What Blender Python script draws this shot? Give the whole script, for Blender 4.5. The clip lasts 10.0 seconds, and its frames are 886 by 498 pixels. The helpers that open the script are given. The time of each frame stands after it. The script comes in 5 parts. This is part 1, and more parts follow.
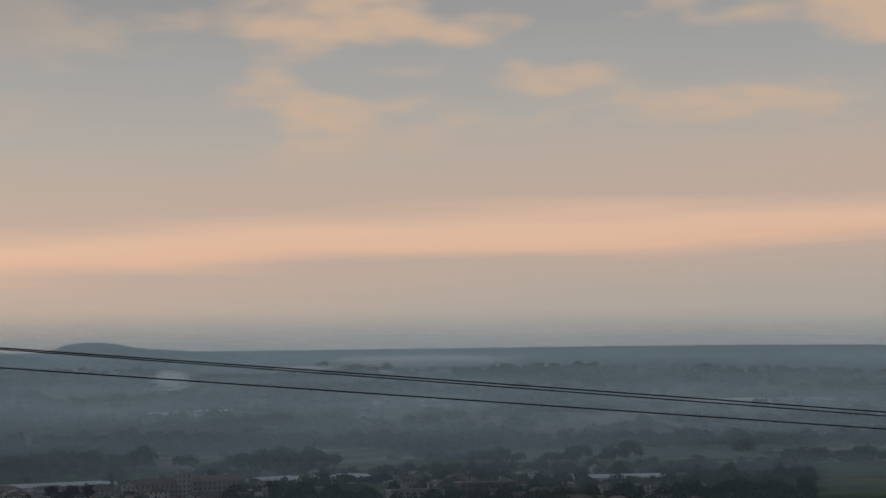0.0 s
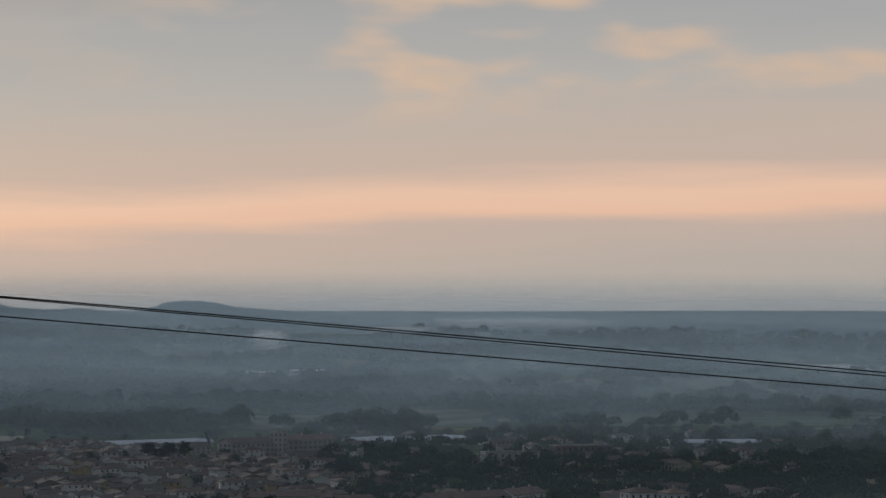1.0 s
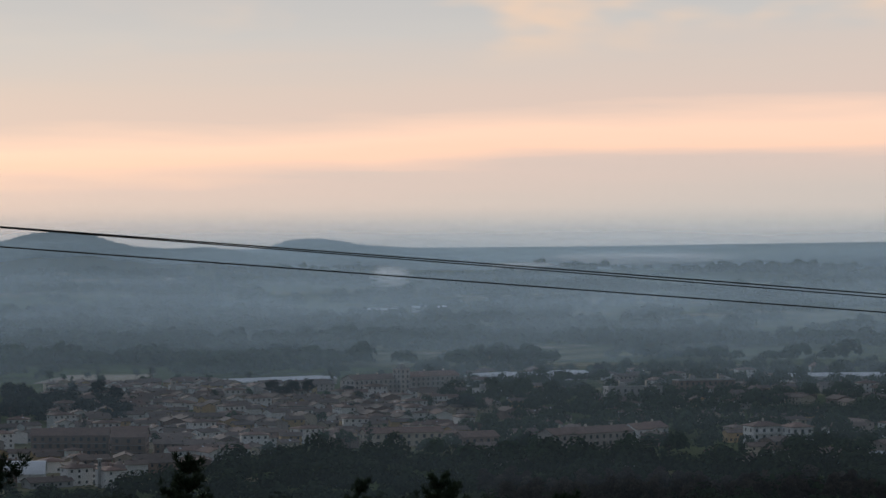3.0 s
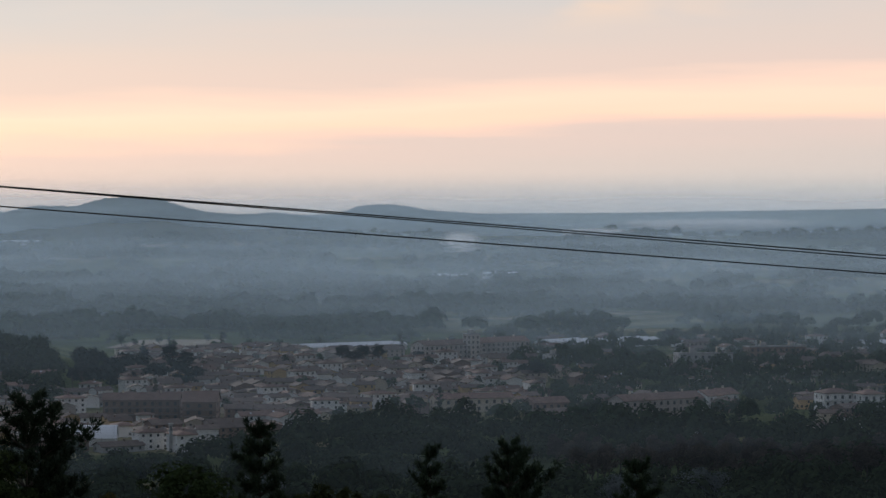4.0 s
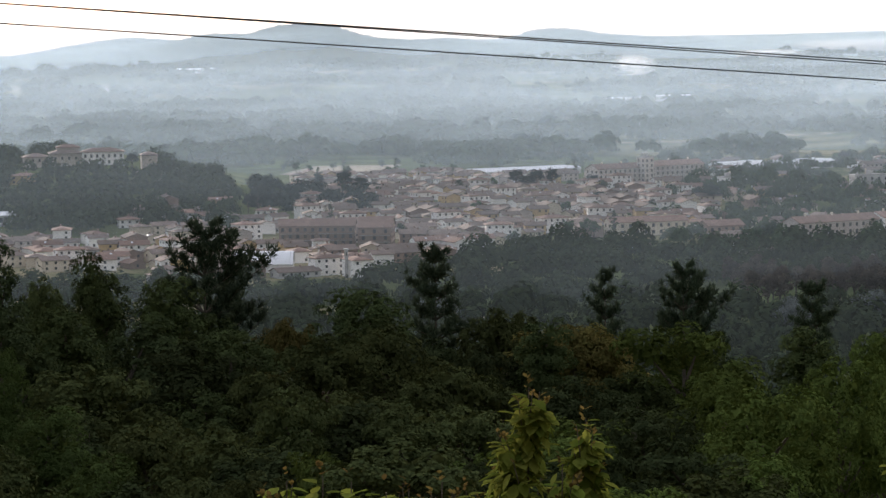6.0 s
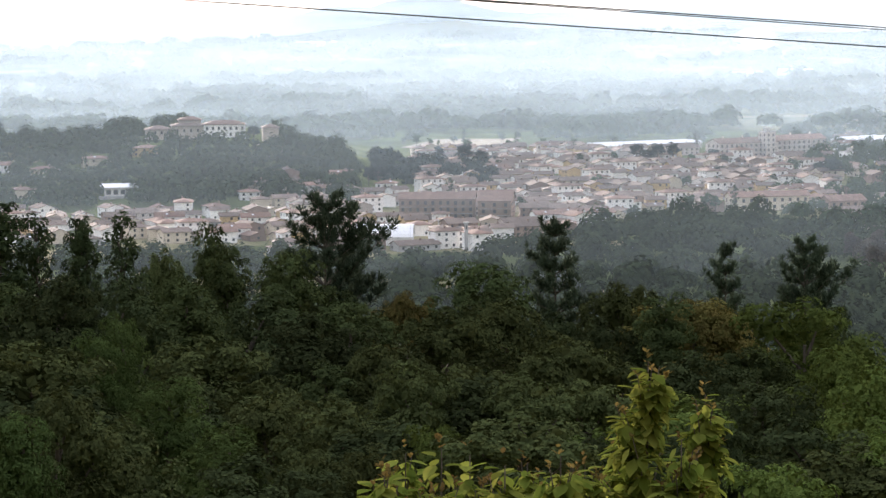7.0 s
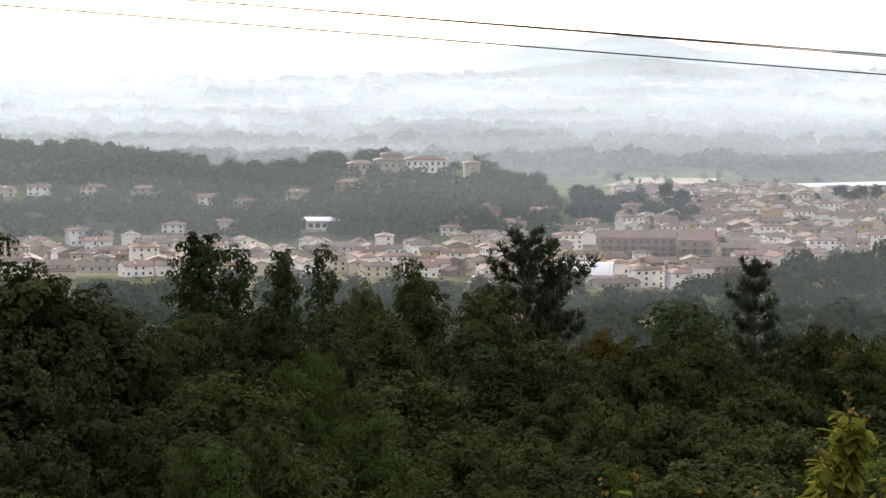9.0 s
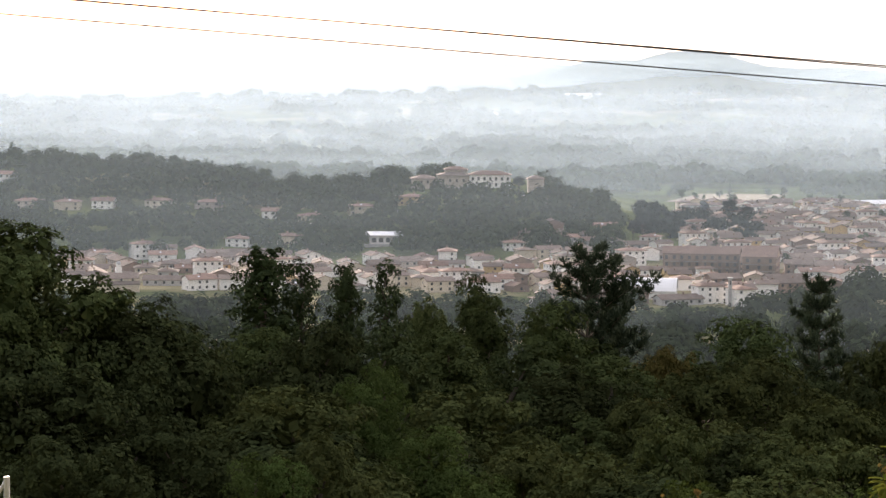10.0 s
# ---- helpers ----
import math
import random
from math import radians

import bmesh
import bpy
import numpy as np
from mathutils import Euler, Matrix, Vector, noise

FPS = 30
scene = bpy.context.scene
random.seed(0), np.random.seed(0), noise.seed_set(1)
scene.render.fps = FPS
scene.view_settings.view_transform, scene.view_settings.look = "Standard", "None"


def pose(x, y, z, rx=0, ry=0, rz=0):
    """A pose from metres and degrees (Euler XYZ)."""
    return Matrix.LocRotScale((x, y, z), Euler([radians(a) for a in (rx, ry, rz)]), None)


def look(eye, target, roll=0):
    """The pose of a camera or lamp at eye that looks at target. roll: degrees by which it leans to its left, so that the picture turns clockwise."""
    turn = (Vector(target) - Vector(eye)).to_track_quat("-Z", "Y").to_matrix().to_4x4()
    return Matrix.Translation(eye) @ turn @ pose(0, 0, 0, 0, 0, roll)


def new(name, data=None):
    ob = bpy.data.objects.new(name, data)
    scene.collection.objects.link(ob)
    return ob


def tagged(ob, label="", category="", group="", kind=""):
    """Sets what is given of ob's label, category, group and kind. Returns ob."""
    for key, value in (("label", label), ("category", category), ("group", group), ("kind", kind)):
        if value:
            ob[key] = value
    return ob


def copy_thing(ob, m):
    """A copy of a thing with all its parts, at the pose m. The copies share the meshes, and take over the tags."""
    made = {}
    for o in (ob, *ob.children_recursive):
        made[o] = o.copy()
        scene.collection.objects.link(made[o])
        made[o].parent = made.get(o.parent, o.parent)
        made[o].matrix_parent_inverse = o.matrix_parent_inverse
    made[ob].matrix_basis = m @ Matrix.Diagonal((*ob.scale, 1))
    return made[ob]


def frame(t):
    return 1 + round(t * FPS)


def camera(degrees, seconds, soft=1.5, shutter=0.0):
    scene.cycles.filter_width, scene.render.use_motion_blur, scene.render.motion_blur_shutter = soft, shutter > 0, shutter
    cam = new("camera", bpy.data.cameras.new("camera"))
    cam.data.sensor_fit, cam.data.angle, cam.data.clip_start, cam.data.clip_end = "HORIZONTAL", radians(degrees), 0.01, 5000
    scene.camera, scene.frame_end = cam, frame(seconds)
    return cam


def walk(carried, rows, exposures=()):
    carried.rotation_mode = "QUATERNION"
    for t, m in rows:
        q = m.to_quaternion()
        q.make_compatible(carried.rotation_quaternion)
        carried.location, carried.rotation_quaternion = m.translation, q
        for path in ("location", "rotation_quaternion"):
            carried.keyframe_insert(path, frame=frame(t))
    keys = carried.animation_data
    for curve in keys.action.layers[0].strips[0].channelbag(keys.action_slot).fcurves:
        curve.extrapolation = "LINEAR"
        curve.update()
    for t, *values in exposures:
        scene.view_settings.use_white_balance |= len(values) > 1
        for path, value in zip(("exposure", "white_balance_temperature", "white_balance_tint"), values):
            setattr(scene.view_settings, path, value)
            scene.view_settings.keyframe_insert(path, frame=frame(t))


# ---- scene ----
cam = camera(18.0, 10.0, soft=1.4)

# seconds, tilt, lean, turn: the camera stands on the hillside and turns where it is
EYE = (0.0, 0.0, 100.0)
PATH = [(0.0, 91.748, 0.25, -13.503), (0.5, 91.398, -0.15, -12.427), (1.0, 90.968, -0.504, -11.518), (1.5, 90.309, -0.326, -10.944), (2.0, 90.01, -0.268, -10.504), (2.5, 89.812, -0.406, -10.092), (2.7, 89.758, -0.193, -9.665), (4.0, 88.947, -0.046, -7.595), (4.5, 88.25, 0.105, -6.758), (5.0, 87.13, 0.398, -5.83), (5.5, 86.609, 0.727, -5.057), (5.7, 86.063, 0.755, -4.693), (6.8, 84.716, 0.472, -2.142), (7.0, 84.853, 0.574, -1.601), (7.5, 85.27, 0.346, -0.033), (8.0, 85.447, 0.184, 0.993), (8.5, 85.325, 0.069, 2.078), (9.0, 85.629, -0.077, 2.558), (9.5, 85.768, -0.182, 3.298), (10.0, 85.933, -0.253, 3.87)]
EXPOSURES = [(0.0, -0.84, 6700, 10), (1.0, -0.70, 6600, 10), (2.0, -0.42, 6400, 10), (2.5, -0.34, 6400, 10), (4.0, -0.1, 6400, 12), (4.5, 0.08, 6500, 13), (5.0, 0.40, 6700, 15), (5.5, 0.86, 7300, 17), (5.7, 1.14, 7400, 17), (6.8, 2.36, 7400, 18), (7.5, 2.52, 7600, 19), (8.0, 2.42, 7900, 20), (8.5, 2.40, 8000, 21), (9.0, 2.34, 8200, 21), (10.0, 2.2, 8200, 21)]
walk(cam, [(t, pose(*EYE, a, b, c)) for t, a, b, c in PATH], EXPOSURES)
scene.cycles.transparent_max_bounces = 24

# ---- sky and light ----


def make_sky():
    world = bpy.data.worlds.new("dusk_sky")
    scene.world = world
    world.use_nodes = True
    nt = world.node_tree
    nt.nodes.clear()
    N, L = nt.nodes.new, nt.links.new
    out, back = N("ShaderNodeOutputWorld"), N("ShaderNodeBackground")
    tc, sep = N("ShaderNodeTexCoord"), N("ShaderNodeSeparateXYZ")
    L(tc.outputs["Generated"], sep.inputs[0])
    # soft cloud noise, drawn out along the horizon
    mp = N("ShaderNodeMapping")
    mp.inputs["Scale"].default_value = (5, 5, 60)
    mp.inputs["Rotation"].default_value = (0, radians(-1.7), 0)
    L(tc.outputs["Generated"], mp.inputs[0])
    n1 = N("ShaderNodeTexNoise")
    n1.inputs["Scale"].default_value, n1.inputs["Detail"].default_value, n1.inputs["Roughness"].default_value = 1.0, 5, 0.55
    L(mp.outputs[0], n1.inputs["Vector"])
    mp2 = N("ShaderNodeMapping")
    mp2.inputs["Scale"].default_value = (13, 13, 40)
    mp2.inputs["Location"].default_value = (1.7, 0.4, 0.35)
    L(tc.outputs["Generated"], mp2.inputs[0])
    n2 = N("ShaderNodeTexNoise")
    n2.inputs["Scale"].default_value, n2.inputs["Detail"].default_value, n2.inputs["Roughness"].default_value = 1.0, 3, 0.5
    L(mp2.outputs[0], n2.inputs["Vector"])

    def math_(op, a, b, c=None):
        m = N("ShaderNodeMath")
        m.operation = op
        for i, v in enumerate((a, b, c)):
            if v is None:
                continue
            if isinstance(v, (int, float)):
                m.inputs[i].default_value = v
            else:
                L(v, m.inputs[i])
        return m.outputs[0]
    # height above the horizon, tilted a little, in units of the whole 90 degrees
    lean = math_("MULTIPLY_ADD", sep.outputs["X"], -0.045, sep.outputs["Z"])
    wob = math_("MULTIPLY_ADD", n1.outputs["Fac"], 0.022, -0.011)
    s = math_("ADD", lean, wob)
    mr = N("ShaderNodeMapRange")
    mr.inputs["From Min"].default_value, mr.inputs["From Max"].default_value = -0.05, 0.20
    L(s, mr.inputs["Value"])
    ramp = N("ShaderNodeValToRGB")
    el = ramp.color_ramp
    shift = -0.006
    stops = [(-0.05, (0.650, 0.637, 0.624)), (-0.004, (0.676, 0.650, 0.611)), (0.010, (0.780, 0.676, 0.611)), (0.020, (0.858, 0.689, 0.611)), (0.027, (1.248, 0.819, 0.611)), (0.033, (1.274, 0.858, 0.650)),
             (0.043, (0.884, 0.702, 0.611)), (0.056, (0.832, 0.702, 0.624)), (0.072, (0.715, 0.689, 0.663)), (0.095, (0.611, 0.624, 0.637)), (0.13, (0.448, 0.471, 0.506)), (0.19, (0.310, 0.370, 0.470))]
    while len(el.elements) < len(stops):
        el.elements.new(0.5)
    for e_, (h, c) in zip(el.elements, stops):
        e_.position = max(0.0, (h + shift + 0.05) / 0.25)
        e_.color = (*c, 1)
    L(mr.outputs[0], ramp.inputs[0])
    # lit cumulus edges higher up
    puff = N("ShaderNodeMapRange")
    puff.inputs["From Min"].default_value, puff.inputs["From Max"].default_value = 0.44, 0.62
    puff.interpolation_type = "SMOOTHSTEP"
    L(n2.outputs["Fac"], puff.inputs["Value"])
    hi = N("ShaderNodeMapRange")
    hi.inputs["From Min"].default_value, hi.inputs["From Max"].default_value = 0.050, 0.068
    hi.interpolation_type = "SMOOTHSTEP"
    L(s, hi.inputs["Value"])
    hi2 = N("ShaderNodeMapRange")
    hi2.inputs["From Min"].default_value, hi2.inputs["From Max"].default_value = 0.19, 0.10
    hi2.interpolation_type = "SMOOTHSTEP"
    L(s, hi2.inputs["Value"])
    east = N("ShaderNodeMapRange")
    east.interpolation_type = "SMOOTHSTEP"
    east.inputs["From Min"].default_value, east.inputs["From Max"].default_value = 0.06, 0.17
    east.inputs["To Min"].default_value = 0.12
    L(sep.outputs["X"], east.inputs["Value"])
    k = math_("MULTIPLY", math_("MULTIPLY", math_("MULTIPLY", puff.outputs[0], hi.outputs[0]), hi2.outputs[0]), east.outputs[0])
    mix = N("ShaderNodeMix")
    mix.data_type = "RGBA"
    L(k, mix.inputs["Factor"])
    L(ramp.outputs[0], mix.inputs[6])
    mix.inputs[7].default_value = (1.0, .75, .58, 1)
    # a little clear sky shows through the cloud sheet
    sky = N("ShaderNodeTexSky")
    sky.sky_type = "NISHITA"
    sky.sun_disc = False
    sky.sun_elevation, sky.sun_rotation = radians(7.6), radians(-11)
    sc = N("ShaderNodeVectorMath")
    sc.operation = "SCALE"
    sc.inputs["Scale"].default_value = 0.10
    L(sky.outputs[0], sc.inputs[0])
    mix2 = N("ShaderNodeMix")
    mix2.data_type = "RGBA"
    mix2.inputs["Factor"].default_value = 0.03
    L(mix.outputs[2], mix2.inputs[6])
    L(sc.outputs[0], mix2.inputs[7])
    # dusk: the vault overhead and behind is dimmer than the glowing horizon ahead
    dim = N("ShaderNodeMapRange")
    dim.interpolation_type = "SMOOTHSTEP"
    dim.inputs["From Min"].default_value, dim.inputs["From Max"].default_value = 0.14, 0.6
    dim.inputs["To Min"].default_value, dim.inputs["To Max"].default_value = 1.0, 0.85
    L(sep.outputs["Z"], dim.inputs["Value"])
    rear = N("ShaderNodeMapRange")
    rear.interpolation_type = "SMOOTHSTEP"
    rear.inputs["From Min"].default_value, rear.inputs["From Max"].default_value = -0.6, 0.6
    rear.inputs["To Min"].default_value, rear.inputs["To Max"].default_value = 0.62, 1.0
    L(sep.outputs["Y"], rear.inputs["Value"])
    sc2 = N("ShaderNodeVectorMath")
    sc2.operation = "SCALE"
    L(math_("MULTIPLY", dim.outputs[0], rear.outputs[0]), sc2.inputs["Scale"])
    L(mix2.outputs[2], sc2.inputs[0])
    L(sc2.outputs[0], back.inputs["Color"])
    back.inputs["Strength"].default_value = 1.0
    L(back.outputs[0], out.inputs[0])


make_sky()
sun_data = bpy.data.lights.new("sun", "SUN")
sun_data.energy, sun_data.angle, sun_data.color = 1.8, radians(16), (1.0, 0.93, 0.87)
sun = new("sun", sun_data)
sun.matrix_world = look((-18, 96, 113), (0, 0, 100))

# ---- materials ----


def nodes_of(name):
    m = bpy.data.materials.new(name)
    m.use_nodes = True
    nt = m.node_tree
    return m, nt, nt.nodes.new, nt.links.new, nt.nodes["Principled BSDF"]


def surface(name, a, b, scale=1.0, fine=12.0, rough=0.8, bump=0.0, metal=0.0, spread=0.0, spec=0.3):
    """Two colours mixed by coarse stains and fine grain; spread varies object by object."""
    m, nt, N, L, bs = nodes_of(name)
    tc = N("ShaderNodeTexCoord")
    n1, n2 = N("ShaderNodeTexNoise"), N("ShaderNodeTexNoise")
    n1.inputs["Scale"].default_value, n2.inputs["Scale"].default_value = scale, fine
    n1.inputs["Detail"].default_value = n2.inputs["Detail"].default_value = 5
    L(tc.outputs["Object"], n1.inputs["Vector"])
    L(tc.outputs["Object"], n2.inputs["Vector"])
    add = N("ShaderNodeMath")
    add.operation = "MULTIPLY_ADD"
    L(n2.outputs["Fac"], add.inputs[0])
    add.inputs[1].default_value = 0.5
    L(n1.outputs["Fac"], add.inputs[2])
    mr = N("ShaderNodeMapRange")
    mr.inputs["From Min"].default_value, mr.inputs["From Max"].default_value = 0.5, 1.0
    L(add.outputs[0], mr.inputs["Value"])
    mix = N("ShaderNodeMix")
    mix.data_type = "RGBA"
    L(mr.outputs[0], mix.inputs["Factor"])
    mix.inputs[6].default_value, mix.inputs[7].default_value = (*a, 1), (*b, 1)
    col = mix.outputs[2]
    if spread:
        info, hsv, mv = N("ShaderNodeObjectInfo"), N("ShaderNodeHueSaturation"), N("ShaderNodeMapRange")
        mv.inputs["To Min"].default_value, mv.inputs["To Max"].default_value = 1 - spread, 1 + spread
        L(info.outputs["Random"], mv.inputs["Value"])
        L(mv.outputs[0], hsv.inputs["Value"])
        L(col, hsv.inputs["Color"])
        col = hsv.outputs[0]
    L(col, bs.inputs["Base Color"])
    bs.inputs["Roughness"].default_value, bs.inputs["Metallic"].default_value = rough, metal
    bs.inputs["Specular IOR Level"].default_value = spec
    if bump:
        bp = N("ShaderNodeBump")
        bp.inputs["Strength"].default_value, bp.inputs["Distance"].default_value = bump, 0.05
        L(n2.outputs["Fac"], bp.inputs["Height"])
        L(bp.outputs[0], bs.inputs["Normal"])
    return m


def foliage(name, dark, light, spread=0.22, hue=0.009, thin=0.08, rough=0.8):
    """Leaves: colour differs leaf by leaf and tree by tree, with some light through the blade."""
    m, nt, N, L, bs = nodes_of(name)
    geo, info = N("ShaderNodeNewGeometry"), N("ShaderNodeObjectInfo")
    mix = N("ShaderNodeMix")
    mix.data_type = "RGBA"
    L(geo.outputs["Random Per Island"], mix.inputs["Factor"])
    mix.inputs[6].default_value, mix.inputs[7].default_value = (*dark, 1), (*light, 1)
    hsv, mv, mh = N("ShaderNodeHueSaturation"), N("ShaderNodeMapRange"), N("ShaderNodeMapRange")
    mv.inputs["To Min"].default_value, mv.inputs["To Max"].default_value = 1 - spread, 1 + spread
    mh.inputs["To Min"].default_value, mh.inputs["To Max"].default_value = 0.5 - hue, 0.5 + hue
    L(info.outputs["Random"], mv.inputs["Value"])
    L(info.outputs["Random"], mh.inputs["Value"])
    patch, mp_, mul = N("ShaderNodeTexNoise"), N("ShaderNodeMapRange"), N("ShaderNodeMath")
    patch.inputs["Scale"].default_value, patch.inputs["Detail"].default_value = 0.11, 2
    L(geo.outputs["Position"], patch.inputs["Vector"])
    mp_.inputs["From Min"].default_value, mp_.inputs["From Max"].default_value = 0.3, 0.7
    mp_.inputs["To Min"].default_value, mp_.inputs["To Max"].default_value = 0.75, 1.3
    L(patch.outputs["Fac"], mp_.inputs["Value"])
    bough, mb, mul0 = N("ShaderNodeTexNoise"), N("ShaderNodeMapRange"), N("ShaderNodeMath")
    bough.inputs["Scale"].default_value, bough.inputs["Detail"].default_value = 0.75, 2
    L(geo.outputs["Position"], bough.inputs["Vector"])
    mb.inputs["From Min"].default_value, mb.inputs["From Max"].default_value = 0.32, 0.68
    mb.inputs["To Min"].default_value, mb.inputs["To Max"].default_value = 0.85, 1.2
    L(bough.outputs["Fac"], mb.inputs["Value"])
    mul0.operation = "MULTIPLY"
    L(mp_.outputs[0], mul0.inputs[0])
    L(mb.outputs[0], mul0.inputs[1])
    mul.operation = "MULTIPLY"
    L(mul0.outputs[0], mul.inputs[0])
    L(mv.outputs[0], mul.inputs[1])
    L(mul.outputs[0], hsv.inputs["Value"])
    L(mh.outputs[0], hsv.inputs["Hue"])
    L(mix.outputs[2], hsv.inputs["Color"])
    L(hsv.outputs[0], bs.inputs["Base Color"])
    bs.inputs["Roughness"].default_value = rough
    bs.inputs["Specular IOR Level"].default_value = 0.0
    tr, ms = N("ShaderNodeBsdfTranslucent"), N("ShaderNodeMixShader")
    L(hsv.outputs[0], tr.inputs["Color"])
    ms.inputs[0].default_value = thin
    L(bs.outputs[0], ms.inputs[1])
    L(tr.outputs[0], ms.inputs[2])
    L(ms.outputs[0], nt.nodes["Material Output"].inputs[0])
    return m


def mist_material(name, strength, low, high, colour, patch=0.5, scale=(0.0012, 0.0012, 0.012), edge=0.0):
    """Stand-in sheets for haze and fog: most light passes, rest scatters, thinning with height."""
    m = bpy.data.materials.new(name)
    m.use_nodes = True
    nt = m.node_tree
    nt.nodes.clear()
    N, L = nt.nodes.new, nt.links.new
    geo, sep, mp, noise_ = N("ShaderNodeNewGeometry"), N("ShaderNodeSeparateXYZ"), N("ShaderNodeMapping"), N("ShaderNodeTexNoise")
    L(geo.outputs["Position"], sep.inputs[0])
    L(geo.outputs["Position"], mp.inputs[0])
    mp.inputs["Scale"].default_value = scale
    noise_.inputs["Scale"].default_value, noise_.inputs["Detail"].default_value = 5, 4
    L(mp.outputs[0], noise_.inputs["Vector"])
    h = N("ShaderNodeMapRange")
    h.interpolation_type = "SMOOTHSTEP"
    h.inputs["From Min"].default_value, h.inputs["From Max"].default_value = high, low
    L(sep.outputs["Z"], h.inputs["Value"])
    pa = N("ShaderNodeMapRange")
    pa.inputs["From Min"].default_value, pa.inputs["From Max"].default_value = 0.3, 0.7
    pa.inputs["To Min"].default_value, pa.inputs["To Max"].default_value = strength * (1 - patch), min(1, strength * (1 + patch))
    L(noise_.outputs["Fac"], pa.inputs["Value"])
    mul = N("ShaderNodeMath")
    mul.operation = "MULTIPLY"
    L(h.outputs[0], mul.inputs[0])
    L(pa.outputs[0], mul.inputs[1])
    fac = mul.outputs[0]
    if edge:
        # ragged ends: thins out away from the bank's middle
        tc, ln, er = N("ShaderNodeTexCoord"), N("ShaderNodeVectorMath"), N("ShaderNodeMapRange")
        ln.operation = "LENGTH"
        L(tc.outputs["Object"], ln.inputs[0])
        er.interpolation_type = "SMOOTHSTEP"
        er.inputs["From Min"].default_value, er.inputs["From Max"].default_value = 1.0, edge
        rag = N("ShaderNodeMath")
        rag.operation = "MULTIPLY_ADD"
        rag.inputs[1].default_value = 1.3
        L(noise_.outputs["Fac"], rag.inputs[0])
        off = N("ShaderNodeMath")
        off.operation = "SUBTRACT"
        L(ln.outputs["Value"], off.inputs[0])
        off.inputs[1].default_value = 0.65
        L(off.outputs[0], rag.inputs[2])
        L(rag.outputs[0], er.inputs["Value"])
        mul2 = N("ShaderNodeMath")
        mul2.operation = "MULTIPLY"
        L(fac, mul2.inputs[0])
        L(er.outputs[0], mul2.inputs[1])
        fac = mul2.outputs[0]
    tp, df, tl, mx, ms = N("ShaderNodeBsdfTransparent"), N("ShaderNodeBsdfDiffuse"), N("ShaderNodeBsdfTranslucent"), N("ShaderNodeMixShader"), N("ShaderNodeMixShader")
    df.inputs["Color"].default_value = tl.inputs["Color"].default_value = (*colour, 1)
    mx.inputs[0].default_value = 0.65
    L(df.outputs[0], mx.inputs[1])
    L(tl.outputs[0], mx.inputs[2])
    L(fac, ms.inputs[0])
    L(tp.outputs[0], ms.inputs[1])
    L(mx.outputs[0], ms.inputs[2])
    out = N("ShaderNodeOutputMaterial")
    L(ms.outputs[0], out.inputs[0])
    return m


def field_material():
    """Grass and stubble parcels, with darker scrub, at the scale of real fields."""
    m, nt, N, L, bs = nodes_of("fields")
    geo, mp, vo, no, nf = N("ShaderNodeNewGeometry"), N("ShaderNodeMapping"), N("ShaderNodeTexVoronoi"), N("ShaderNodeTexNoise"), N("ShaderNodeTexNoise")
    mp.inputs["Rotation"].default_value = (0, 0, 0.25)
    mp.inputs["Scale"].default_value = (0.006, 0.0075, 0.0)
    L(geo.outputs["Position"], mp.inputs[0])
    L(mp.outputs[0], vo.inputs["Vector"])
    vo.inputs["Scale"].default_value = 1.0
    L(geo.outputs["Position"], no.inputs["Vector"])
    no.inputs["Scale"].default_value, no.inputs["Detail"].default_value = 0.02, 6
    L(geo.outputs["Position"], nf.inputs["Vector"])
    nf.inputs["Scale"].default_value, nf.inputs["Detail"].default_value = 1.3, 5
    sep = N("ShaderNodeSeparateColor")
    L(vo.outputs["Color"], sep.inputs[0])
    r = N("ShaderNodeValToRGB")
    r.color_ramp.interpolation = "CONSTANT"
    cols = [(0, (.10, .125, .052)), (0.35, (.14, .16, .065)), (0.6, (.22, .20, .10)), (0.78, (.115, .15, .055)), (0.9, (.32, .27, .16))]
    while len(r.color_ramp.elements) < len(cols):
        r.color_ramp.elements.new(0.5)
    for e_, (p, c) in zip(r.color_ramp.elements, cols):
        e_.position, e_.color = p, (*c, 1)
    L(sep.outputs[0], r.inputs[0])
    mix, mix2 = N("ShaderNodeMix"), N("ShaderNodeMix")
    mix.data_type = mix2.data_type = "RGBA"
    mr = N("ShaderNodeMapRange")
    mr.inputs["From Min"].default_value, mr.inputs["From Max"].default_value = 0.42, 0.62
    L(no.outputs["Fac"], mr.inputs["Value"])
    L(mr.outputs[0], mix.inputs["Factor"])
    L(r.outputs[0], mix.inputs[6])
    mix.inputs[7].default_value = (.075, .095, .042, 1)
    mf = N("ShaderNodeMath")
    mf.operation = "MULTIPLY"
    mf.inputs[1].default_value = 0.5
    L(nf.outputs["Fac"], mf.inputs[0])
    L(mf.outputs[0], mix2.inputs["Factor"])
    L(mix.outputs[2], mix2.inputs[6])
    mix2.inputs[7].default_value = (.035, .045, .02, 1)
    L(mix2.outputs[2], bs.inputs["Base Color"])
    bs.inputs["Roughness"].default_value = 0.95
    bs.inputs["Specular IOR Level"].default_value = 0.0
    return m


